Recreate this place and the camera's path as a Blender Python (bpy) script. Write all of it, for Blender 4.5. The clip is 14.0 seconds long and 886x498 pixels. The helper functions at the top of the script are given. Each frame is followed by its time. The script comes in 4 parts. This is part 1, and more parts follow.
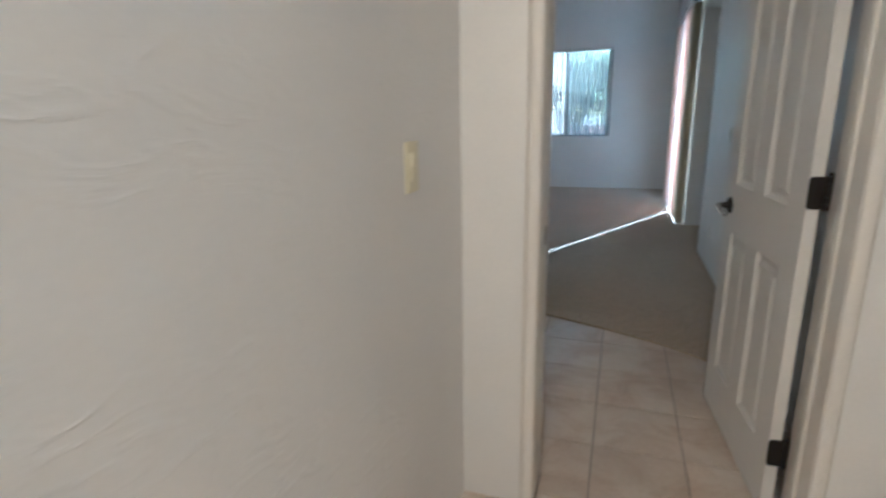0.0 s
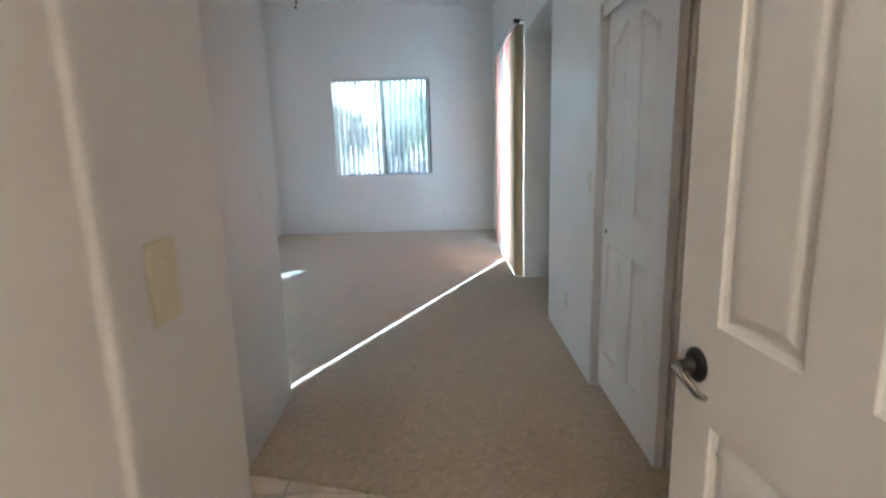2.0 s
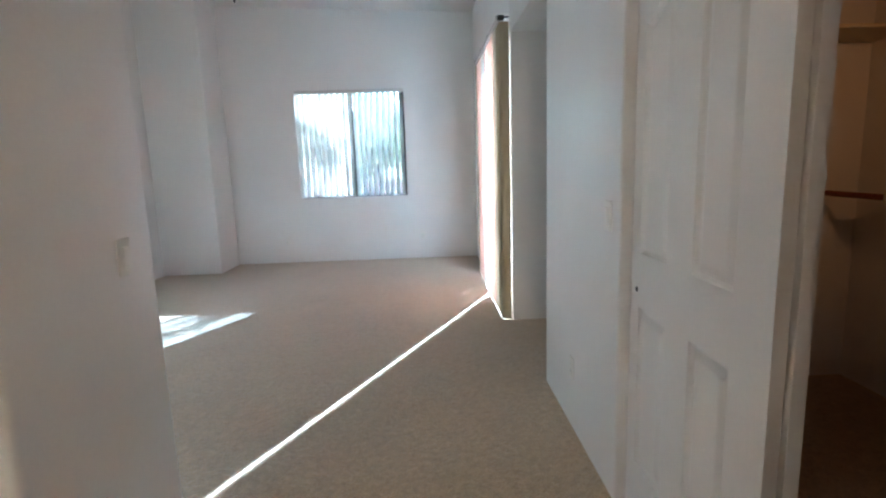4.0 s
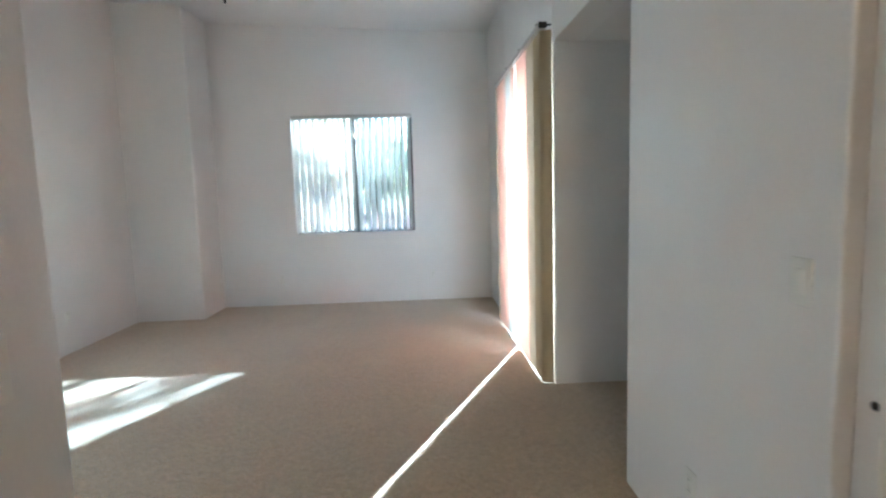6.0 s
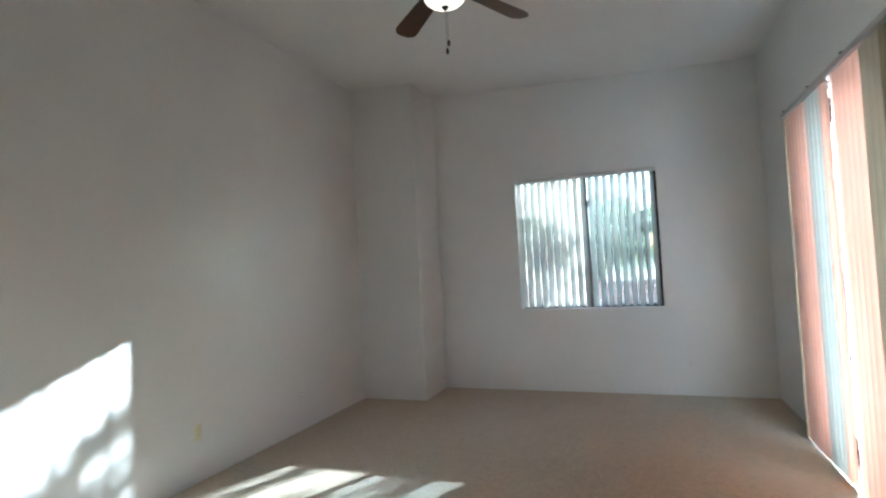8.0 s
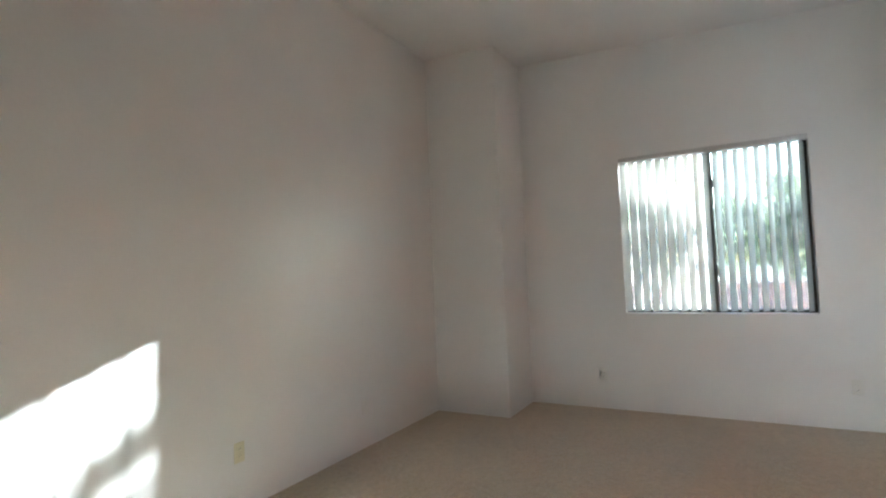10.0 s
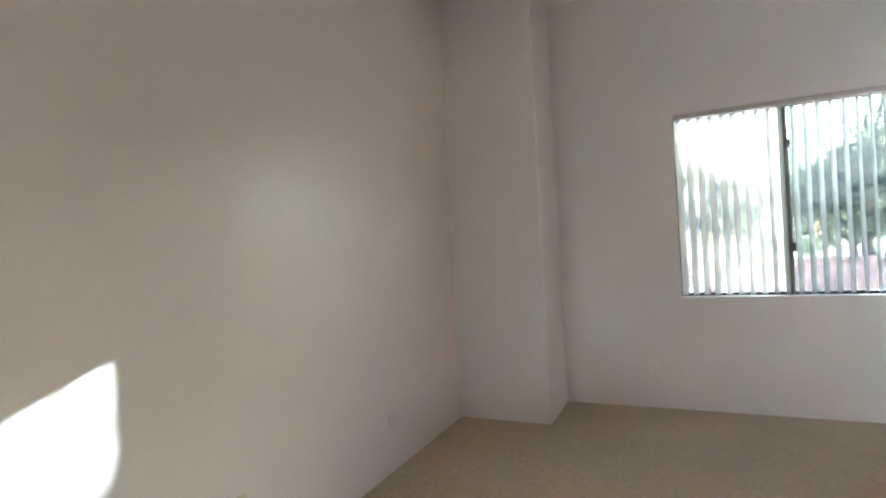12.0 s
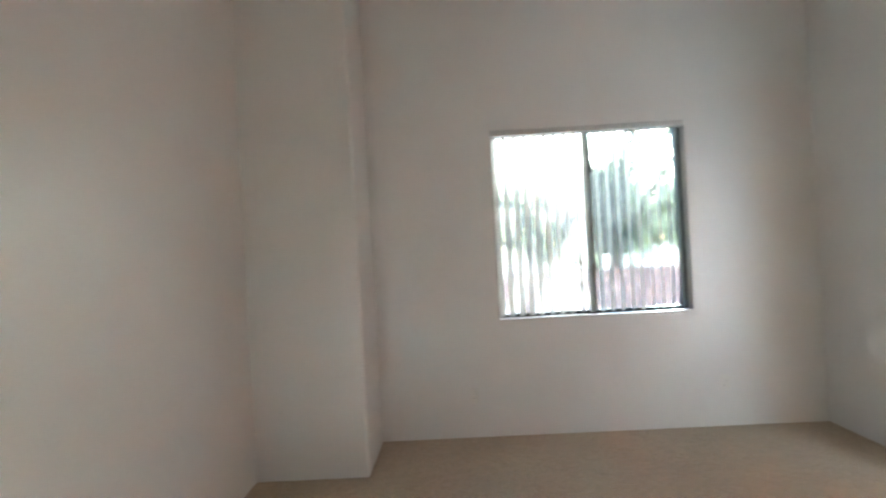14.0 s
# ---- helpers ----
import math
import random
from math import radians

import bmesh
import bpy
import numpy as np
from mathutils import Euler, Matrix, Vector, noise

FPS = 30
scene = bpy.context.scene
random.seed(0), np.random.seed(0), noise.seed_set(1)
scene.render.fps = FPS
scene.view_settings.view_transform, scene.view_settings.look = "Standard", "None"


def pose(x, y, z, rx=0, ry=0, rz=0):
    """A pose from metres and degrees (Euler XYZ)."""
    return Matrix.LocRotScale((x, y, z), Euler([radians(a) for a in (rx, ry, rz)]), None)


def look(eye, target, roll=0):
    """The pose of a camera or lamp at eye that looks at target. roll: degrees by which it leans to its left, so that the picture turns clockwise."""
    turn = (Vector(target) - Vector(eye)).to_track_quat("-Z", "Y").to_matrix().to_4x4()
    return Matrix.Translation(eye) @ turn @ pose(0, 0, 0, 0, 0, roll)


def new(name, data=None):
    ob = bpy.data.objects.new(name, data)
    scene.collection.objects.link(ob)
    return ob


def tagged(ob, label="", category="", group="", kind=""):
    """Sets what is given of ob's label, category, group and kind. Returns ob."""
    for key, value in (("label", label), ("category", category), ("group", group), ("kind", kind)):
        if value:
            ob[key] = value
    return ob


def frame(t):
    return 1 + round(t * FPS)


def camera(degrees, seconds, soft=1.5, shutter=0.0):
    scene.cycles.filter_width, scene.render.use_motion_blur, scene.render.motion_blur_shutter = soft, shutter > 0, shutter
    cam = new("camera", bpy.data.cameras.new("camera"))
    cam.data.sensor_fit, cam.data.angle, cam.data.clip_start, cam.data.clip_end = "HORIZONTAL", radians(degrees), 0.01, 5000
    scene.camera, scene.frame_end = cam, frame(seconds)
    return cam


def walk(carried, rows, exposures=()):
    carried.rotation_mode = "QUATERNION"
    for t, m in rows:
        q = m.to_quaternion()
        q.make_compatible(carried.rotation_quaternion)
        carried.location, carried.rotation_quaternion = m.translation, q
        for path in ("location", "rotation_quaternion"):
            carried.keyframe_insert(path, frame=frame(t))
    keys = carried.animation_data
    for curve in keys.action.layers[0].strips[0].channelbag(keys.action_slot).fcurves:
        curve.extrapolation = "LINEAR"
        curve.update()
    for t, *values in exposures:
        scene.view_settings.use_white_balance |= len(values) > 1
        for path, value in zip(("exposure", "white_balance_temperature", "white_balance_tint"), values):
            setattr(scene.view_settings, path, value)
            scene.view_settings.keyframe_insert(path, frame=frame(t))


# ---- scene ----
cam = camera(81.0, 14.0, 2.2, 0.4)
PATH = [
    (0, (0.454, 0.509, 1.288), (-0.174, 2.342, 0.794), -1.1),
    (0.5, (0.45, 0.91, 1.311), (0.185, 2.836, 0.844), -1.0),
    (1, (0.488, 1.326, 1.328), (0.305, 3.264, 0.867), -0.8),
    (1.5, (0.451, 1.68, 1.313), (0.29, 3.622, 0.862), -0.9),
    (2, (0.415, 1.945, 1.34), (0.401, 3.906, 0.949), -1.6),
    (2.5, (0.469, 2.189, 1.353), (0.489, 4.157, 0.999), -1.8),
    (3, (0.506, 2.406, 1.35), (0.504, 4.377, 1.011), -2.1),
    (5.5, (0.384, 3.346, 1.369), (0.538, 5.319, 1.076), -1.5),
    (6, (0.259, 3.548, 1.372), (0.352, 5.535, 1.158), -1.7),
    (6.5, (0.258, 3.781, 1.386), (0.049, 5.764, 1.231), -2.5),
    (7, (0.24, 3.994, 1.407), (-0.235, 5.935, 1.346), -1.4),
    (7.5, (0.122, 4.194, 1.41), (-0.5, 6.095, 1.427), -1.7),
    (8, (0.019, 4.352, 1.419), (-0.69, 6.221, 1.494), -3.0),
    (8.5, (-0.012, 4.496, 1.409), (-0.882, 6.294, 1.506), -3.2),
    (9, (-0.044, 4.646, 1.401), (-1.043, 6.376, 1.497), -3.0),
    (11.5, (-1.114, 5.537, 1.308), (-1.964, 7.346, 1.367), -2.1),
    (12, (-1.274, 5.588, 1.366), (-2.099, 7.409, 1.38), -3.0),
    (12.5, (-1.388, 5.773, 1.384), (-2.259, 7.574, 1.392), -3.0),
    (13, (-1.504, 5.912, 1.376), (-2.354, 7.722, 1.393), -2.8),
    (13.5, (-1.583, 6.048, 1.425), (-2.095, 7.981, 1.413), -2.8),
    (14, (-1.573, 6.132, 1.464), (-1.623, 8.131, 1.472), -3.2),
]
EXPOSURE = [(0.0, 6.23, 4400, 2), (0.5, 6.45, 4440, 2), (1.0, 6.44, 4620, 4), (2.0, 7.05, 4700, 4), (3.0, 7.25, 4690, 5), (5.5, 7.15, 5040, 6), (6.0, 7.12, 5040, 5), (7.0, 6.85, 5040, 4), (8.0, 6.42, 5170, 4), (9.0, 6.5, 5460, 5), (11.5, 6.72, 5610, 9), (12.5, 6.8, 5570, 7), (13.0, 6.75, 5520, 7), (13.4, 6.5, 5570, 7), (14.0, 6.82, 5630, 8)]
walk(cam, [(t, look(eye, target, roll)) for t, eye, target, roll in PATH], EXPOSURE)
SKY, SUN, HALL_W, BOWL_E, BULB_E = 0.065, 4.6, 0.205, 0.022, 0.42

# ---------------------------------------------------------------- light
SUN_SLOPE, SUN_ELEV = 0.491, 17.5
az = math.atan(SUN_SLOPE)
world = bpy.data.worlds.new("sky")
scene.world = world
world.use_nodes = True
wn = world.node_tree
sky = wn.nodes.new("ShaderNodeTexSky")
sky.sky_type, sky.sun_disc = 'NISHITA', False
sky.sun_elevation, sky.sun_rotation = radians(SUN_ELEV), az
wn.links.new(sky.outputs[0], wn.nodes["Background"].inputs[0])
wn.nodes["Background"].inputs[1].default_value = SKY
sun = new("sun", bpy.data.lights.new("sun", "SUN"))
sun.data.energy, sun.data.angle, sun.data.color = SUN, radians(0.5), (1.0, 0.965, 0.91)
sd = Vector((math.sin(az) * math.cos(radians(SUN_ELEV)), math.cos(az) * math.cos(radians(SUN_ELEV)), math.sin(radians(SUN_ELEV))))
sun.matrix_world = look(sd * 40, (0, 0, 0))


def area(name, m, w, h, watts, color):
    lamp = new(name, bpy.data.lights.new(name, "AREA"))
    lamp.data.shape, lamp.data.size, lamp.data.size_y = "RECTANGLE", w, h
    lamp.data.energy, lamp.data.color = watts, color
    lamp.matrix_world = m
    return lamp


area("hall_lamp", pose(0.40, -0.1, 2.70), 0.35, 0.35, HALL_W, (1.0, 0.84, 0.66))
area("hall_end_lamp", look((0.24, -1.5, 2.0), (0.24, 2.0, 1.3)), 0.4, 0.4, 0.28, (1.0, 0.61, 0.27))
# Unseen; added on the strength of the vestibule's warm brown cast.
area("vestibule_lamp", pose(0.55, 2.95, 3.30), 0.25, 0.25, 0.030, (1.0, 0.55, 0.25))
# daylight of the open sky in the patio door's opening, outside its glass
area("patio_skylight", pose(1.384, 7.90, 1.22, 0, 90, 0), 2.2, 1.40, 15.0, (0.88, 0.95, 1.0))
# Unseen fill added for the hall light that would spill onto the shelves.
area("closet_fill", look((2.0, 3.25, 2.0), (2.25, 5.6, 1.7)), 0.10, 0.10, 0.008, (1.0, 0.38, 0.11)).data.spread = radians(70)

# ---------------------------------------------------------------- materials


def material(name, color, rough=0.6, metal=0.0, spec=0.5):
    m = bpy.data.materials.new(name)
    m.use_nodes = True
    b = m.node_tree.nodes["Principled BSDF"]
    b.inputs["Base Color"].default_value = (*color, 1)
    b.inputs["Roughness"].default_value = rough
    b.inputs["Metallic"].default_value = metal
    b.inputs["Specular IOR Level"].default_value = spec
    return m


def nodes_of(m):
    return m.node_tree.nodes, m.node_tree.links, m.node_tree.nodes["Principled BSDF"]


def coords(m, scale=(1, 1, 1)):
    n, l, b = nodes_of(m)
    tc, mp = n.new("ShaderNodeTexCoord"), n.new("ShaderNodeMapping")
    mp.inputs["Scale"].default_value = scale
    l.new(tc.outputs["Object"], mp.inputs["Vector"])
    return mp.outputs[0]


def noise_tex(m, vec, scale, detail=4, rough=0.55, distort=0.0):
    n, l, b = nodes_of(m)
    t = n.new("ShaderNodeTexNoise")
    t.inputs["Scale"].default_value, t.inputs["Detail"].default_value = scale, detail
    t.inputs["Roughness"].default_value, t.inputs["Distortion"].default_value = rough, distort
    l.new(vec, t.inputs["Vector"])
    return t.outputs["Fac"]


def ramp(m, fac, stops):
    n, l, b = nodes_of(m)
    r = n.new("ShaderNodeValToRGB")
    while len(r.color_ramp.elements) < len(stops):
        r.color_ramp.elements.new(0.5)
    for e, (p, c) in zip(r.color_ramp.elements, stops):
        e.position, e.color = p, (*c, 1)
    l.new(fac, r.inputs[0])
    return r.outputs[0]


def mixed(m, a, c, fac, mode="MIX"):
    n, l, b = nodes_of(m)
    x = n.new("ShaderNodeMix")
    x.data_type, x.blend_type = "RGBA", mode
    for sock, v in ((x.inputs[0], fac), (x.inputs[6], a), (x.inputs[7], c)):
        if isinstance(v, (int, float)):
            sock.default_value = v
        elif isinstance(v, tuple):
            sock.default_value = (*v, 1)
        else:
            l.new(v, sock)
    return x.outputs[2]


def bump(m, height, strength, distance):
    n, l, b = nodes_of(m)
    k = n.new("ShaderNodeBump")
    k.inputs["Strength"].default_value, k.inputs["Distance"].default_value = strength, distance
    l.new(height, k.inputs["Height"])
    if b.inputs["Normal"].is_linked:
        l.new(b.inputs["Normal"].links[0].from_socket, k.inputs["Normal"])
    l.new(k.outputs[0], b.inputs["Normal"])


def shade(a, k):
    return tuple(c * k for c in a)


def paint(name, color, rough, fine, trowel=0.0):
    """Wall paint over skip-trowelled plaster."""
    m = material(name, color, rough)
    n, l, b = nodes_of(m)
    v = coords(m)
    big = noise_tex(m, v, 1.3, 3)
    grain = noise_tex(m, v, 90, 3)
    c = ramp(m, big, [(0.3, shade(color, 0.96)), (0.7, shade(color, 1.02))])
    l.new(mixed(m, c, ramp(m, grain, [(0.3, (0.94, 0.94, 0.94)), (0.7, (1, 1, 1))]), 0.5, "MULTIPLY"), b.inputs["Base Color"])
    l.new(ramp(m, noise_tex(m, v, 2.2, 2), [(0.3, (rough - 0.05,) * 3), (0.7, (rough + 0.08,) * 3)]), b.inputs["Roughness"])
    bump(m, noise_tex(m, v, 160, 2), fine, 0.002)
    bump(m, noise_tex(m, v, 7, 3, 0.5, 0.6), fine, 0.006)
    if trowel:
        stroke = noise_tex(m, coords(m, (1.2, 1.2, 2.6)), 5.5, 4, 0.5, 0.8)
        bump(m, ramp(m, stroke, [(0.50, (0, 0, 0)), (0.56, (1, 1, 1)), (0.63, (0.2, 0.2, 0.2))]), trowel, 0.004)
    return m


WALL = paint("wall_paint", (0.80, 0.785, 0.76), 0.33, 0.10)
WALL.node_tree.nodes["Principled BSDF"].inputs["Specular IOR Level"].default_value = 0.75
HALLWALL = paint("hall_plaster", (0.80, 0.785, 0.76), 0.45, 0.14, 0.19)
CEIL = paint("ceiling_paint", (0.80, 0.79, 0.77), 0.75, 0.15)
TRIM = paint("trim_paint", (0.80, 0.765, 0.71), 0.36, 0.03)
DOORP = paint("door_paint", (0.81, 0.785, 0.75), 0.36, 0.05)
IVORY = material("ivory_plastic", (0.74, 0.69, 0.50), 0.35)
CREAMW = material("white_plastic", (0.80, 0.79, 0.74), 0.35)
BLACK = material("slot_black", (0.01, 0.01, 0.01), 0.5)

CARPET = material("carpet", (0.36, 0.27, 0.18), 0.95, 0, 0.15)
n_, l_, b_ = nodes_of(CARPET)
v_ = coords(CARPET)
tuft = noise_tex(CARPET, v_, 125, 3, 0.75)
mid = noise_tex(CARPET, v_, 32, 3, 0.65)
wear = noise_tex(CARPET, v_, 1.6, 3, 0.5)
c_ = ramp(CARPET, tuft, [(0.30, (0.31, 0.22, 0.115)), (0.52, (0.57, 0.43, 0.255)), (0.72, (0.75, 0.595, 0.385))])
c_ = mixed(CARPET, c_, ramp(CARPET, mid, [(0.3, (0.66, 0.64, 0.61)), (0.7, (1.04, 1.04, 1.04))]), 0.9, "MULTIPLY")
c_ = mixed(CARPET, c_, ramp(CARPET, wear, [(0.3, (0.88, 0.87, 0.86)), (0.7, (1, 1, 1))]), 1.0, "MULTIPLY")
l_.new(c_, b_.inputs["Base Color"])
b_.inputs["Sheen Weight"].default_value = 0.5
b_.inputs["Sheen Roughness"].default_value = 0.6
bump(CARPET, tuft, 0.9, 0.006)
bump(CARPET, mid, 0.5, 0.006)

TILE = material("ceramic_tile", (0.66, 0.56, 0.46), 0.32)
n_, l_, b_ = nodes_of(TILE)
v_ = coords(TILE)
info = n_.new("ShaderNodeObjectInfo")
c_ = ramp(TILE, noise_tex(TILE, v_, 4.5, 5, 0.6, 0.8), [(0.30, (0.58, 0.45, 0.34)), (0.55, (0.71, 0.61, 0.50)), (0.8, (0.76, 0.68, 0.58))])
c_ = mixed(TILE, c_, ramp(TILE, info.outputs["Random"], [(0, (0.90, 0.89, 0.88)), (1, (1.0, 1.0, 1.0))]), 1.0, "MULTIPLY")
c_ = mixed(TILE, c_, ramp(TILE, noise_tex(TILE, v_, 60, 3), [(0.3, (0.92, 0.91, 0.90)), (0.7, (1, 1, 1))]), 0.8, "MULTIPLY")
l_.new(c_, b_.inputs["Base Color"])
bump(TILE, noise_tex(TILE, v_, 9, 3), 0.12, 0.004)
GROUT = paint("grout", (0.40, 0.34, 0.28), 0.9, 0.3)


def wood(name, dark, light, rough, along=(1, 1, 1), scale=10):
    m = material(name, dark, rough)
    n, l, b = nodes_of(m)
    v = coords(m, along)
    g = noise_tex(m, v, scale, 6, 0.6, 1.2)
    l.new(ramp(m, g, [(0.3, dark), (0.7, light)]), b.inputs["Base Color"])
    bump(m, g, 0.08, 0.002)
    return m


CHERRY = wood("cherry_cabinet_wood", (0.10, 0.020, 0.006), (0.20, 0.046, 0.013), 0.28, (9, 9, 0.8), 3)
WALNUT = wood("dark_blade_wood", (0.045, 0.016, 0.008), (0.11, 0.042, 0.020), 0.35, (1, 8, 8), 4)
RODWOOD = wood("red_rod_wood", (0.16, 0.035, 0.012), (0.26, 0.07, 0.025), 0.4, (1, 9, 9), 6)
SHELFW = paint("shelf_paint", (0.70, 0.62, 0.42), 0.45, 0.04)
MARBLE = material("cultured_marble", (0.66, 0.58, 0.46), 0.12)
n_, l_, b_ = nodes_of(MARBLE)
l_.new(ramp(MARBLE, noise_tex(MARBLE, coords(MARBLE), 7, 5, 0.6, 1.5), [(0.3, (0.60, 0.50, 0.37)), (0.7, (0.72, 0.65, 0.53))]), b_.inputs["Base Color"])
CHROME = material("chrome", (0.78, 0.78, 0.78), 0.07, 1.0)
NICKEL = material("dark_nickel", (0.46, 0.45, 0.43), 0.16, 1.0)
BRONZE = material("oil_rubbed_bronze", (0.030, 0.027, 0.025), 0.40, 0.6)
ALU = material("anodised_aluminium", (0.055, 0.050, 0.045), 0.42, 0.5)
STILE = material("grey_sash_aluminium", (0.20, 0.19, 0.17), 0.45, 0.4)
MIRROR = material("mirror_glass", (0.90, 0.91, 0.90), 0.01, 1.0)
RAIL = material("headrail_aluminium", (0.62, 0.60, 0.58), 0.4, 0.4)


def glowing(name, color, strength):
    m = material(name, color, 0.4)
    b = m.node_tree.nodes["Principled BSDF"]
    b.inputs["Emission Color"].default_value = (*color, 1)
    b.inputs["Emission Strength"].default_value = strength
    return m


BOWL = glowing("lit_alabaster_glass", (1.0, 0.80, 0.55), BOWL_E)
BULB = glowing("lit_frosted_bulb", (1.0, 0.78, 0.50), BULB_E)


def pane_material(name, tint, dusty):
    """Thin window glass: clear, with a real glossy reflection and a pale film added for dust, screen mesh and glare
    haze.
    """
    m = bpy.data.materials.new(name)
    m.use_nodes = True
    n, l = m.node_tree.nodes, m.node_tree.links
    n.remove(n["Principled BSDF"])
    tr, gl, lw, mx = n.new("ShaderNodeBsdfTransparent"), n.new("ShaderNodeBsdfGlossy"), n.new("ShaderNodeLayerWeight"), n.new("ShaderNodeMixShader")
    steep, lift = n.new("ShaderNodeMath"), n.new("ShaderNodeMath")
    tr.inputs[0].default_value = (*tint, 1)
    gl.inputs["Roughness"].default_value = 0.02
    # gloss of thin glass: 4 % head-on, rising steeply towards grazing
    lw.inputs["Blend"].default_value = 0.5
    steep.operation, lift.operation = "POWER", "MULTIPLY_ADD"
    steep.inputs[1].default_value = 5.0
    lift.inputs[1].default_value, lift.inputs[2].default_value = 0.96, 0.04
    l.new(lw.outputs["Facing"], steep.inputs[0])
    l.new(steep.outputs[0], lift.inputs[0])
    l.new(lift.outputs[0], mx.inputs[0])
    l.new(tr.outputs[0], mx.inputs[1])
    l.new(gl.outputs[0], mx.inputs[2])
    dust, grime, spots, span = n.new("ShaderNodeBsdfTranslucent"), n.new("ShaderNodeMixShader"), n.new("ShaderNodeTexNoise"), n.new("ShaderNodeMapRange")
    dust.inputs[0].default_value = (0.80, 0.80, 0.78, 1)
    spots.inputs["Scale"].default_value, spots.inputs["Detail"].default_value = 3.5, 5
    span.inputs[3].default_value, span.inputs[4].default_value = dusty * 0.6, dusty * 1.4
    l.new(spots.outputs["Fac"], span.inputs[0])
    l.new(span.outputs[0], grime.inputs[0])
    l.new(mx.outputs[0], grime.inputs[1])
    l.new(dust.outputs[0], grime.inputs[2])
    l.new(grime.outputs[0], n["Material Output"].inputs[0])
    return m


CLEAR = pane_material("patio_glass", (0.41, 0.42, 0.415), 0.006)
GREYED = pane_material("screened_glass", (0.31, 0.32, 0.315), 0.050)
TINTED = pane_material("tinted_glass", (0.31, 0.34, 0.35), 0.004)


def vane_material(name, refl, trans, share):
    """Thin vinyl: part of the light goes through it."""
    m = bpy.data.materials.new(name)
    m.use_nodes = True
    n, l = m.node_tree.nodes, m.node_tree.links
    n.remove(n["Principled BSDF"])
    tc, mp, nz = n.new("ShaderNodeTexCoord"), n.new("ShaderNodeMapping"), n.new("ShaderNodeTexNoise")
    mp.inputs["Scale"].default_value = (60, 60, 2)
    nz.inputs["Scale"].default_value = 3
    l.new(tc.outputs["Object"], mp.inputs[0])
    l.new(mp.outputs[0], nz.inputs["Vector"])
    df, tl, mx, gl, m2 = n.new("ShaderNodeBsdfDiffuse"), n.new("ShaderNodeBsdfTranslucent"), n.new("ShaderNodeMixShader"), n.new("ShaderNodeBsdfGlossy"), n.new("ShaderNodeMixShader")
    for bsdf, col in ((df, refl), (tl, trans)):
        r = n.new("ShaderNodeValToRGB")
        r.color_ramp.elements[0].position, r.color_ramp.elements[0].color = 0.3, (*shade(col, 0.88), 1)
        r.color_ramp.elements[1].position, r.color_ramp.elements[1].color = 0.7, (*col, 1)
        l.new(nz.outputs["Fac"], r.inputs[0])
        l.new(r.outputs[0], bsdf.inputs[0])
    mx.inputs[0].default_value = share
    m2.inputs[0].default_value = 0.04
    gl.inputs["Roughness"].default_value = 0.35
    l.new(df.outputs[0], mx.inputs[1])
    l.new(tl.outputs[0], mx.inputs[2])
    l.new(mx.outputs[0], m2.inputs[1])
    l.new(gl.outputs[0], m2.inputs[2])
    l.new(m2.outputs[0], n["Material Output"].inputs[0])
    return m


VANE_W = vane_material("white_vinyl_vane", (0.76, 0.75, 0.71), (0.78, 0.78, 0.73), 0.45)
# Copies of one vinyl: sun, wall glow and shade put into their colours.
VANE_SUNLIT = vane_material("sunlit_vinyl_vane", (0.72, 0.71, 0.67), (0.70, 0.70, 0.66), 0.27)
VANE_GLOW = vane_material("salmon_glow_vane", (0.76, 0.62, 0.55), (0.84, 0.58, 0.48), 0.36)
VANE_DIM = vane_material("half_shaded_vane", (0.60, 0.55, 0.46), (0.50, 0.43, 0.34), 0.26)
VANE_SHADED = vane_material("shaded_vinyl_vane", (0.44, 0.37, 0.25), (0.44, 0.35, 0.22), 0.14)

STUCCO = paint("pink_stucco", (0.52, 0.32, 0.27), 0.9, 0.5)
EXTERIOR = paint("outer_stucco", (0.55, 0.40, 0.32), 0.9, 0.5)
SOIL = material("gravel_ground", (0.34, 0.25, 0.19), 0.95)
n_, l_, b_ = nodes_of(SOIL)
v_ = coords(SOIL)
l_.new(mixed(SOIL, ramp(SOIL, noise_tex(SOIL, v_, 55, 3), [(0.3, (0.22, 0.16, 0.12)), (0.7, (0.45, 0.35, 0.27))]), ramp(SOIL, noise_tex(SOIL, v_, 0.4, 3), [(0.3, (0.8, 0.8, 0.8)), (0.7, (1, 1, 1))]), 1.0, "MULTIPLY"), b_.inputs["Base Color"])
bump(SOIL, noise_tex(SOIL, v_, 55, 3), 0.8, 0.02)
BARK = wood("grey_bark", (0.07, 0.05, 0.035), (0.18, 0.14, 0.10), 0.95, (6, 6, 1), 5)
LEAF = material("olive_leaves", (0.07, 0.10, 0.035), 0.6)
n_, l_, b_ = nodes_of(LEAF)
geo = n_.new("ShaderNodeNewGeometry")
l_.new(ramp(LEAF, geo.outputs["Random Per Island"], [(0, (0.075, 0.085, 0.055)), (0.6, (0.125, 0.14, 0.085)), (1, (0.18, 0.19, 0.12))]), b_.inputs["Base Color"])
tl_, mx_ = n_.new("ShaderNodeBsdfTranslucent"), n_.new("ShaderNodeMixShader")
tl_.inputs[0].default_value = (0.26, 0.30, 0.17, 1)
mx_.inputs[0].default_value = 0.5
l_.new(b_.outputs[0], mx_.inputs[1])
l_.new(tl_.outputs[0], mx_.inputs[2])
l_.new(mx_.outputs[0], n_["Material Output"].inputs[0])

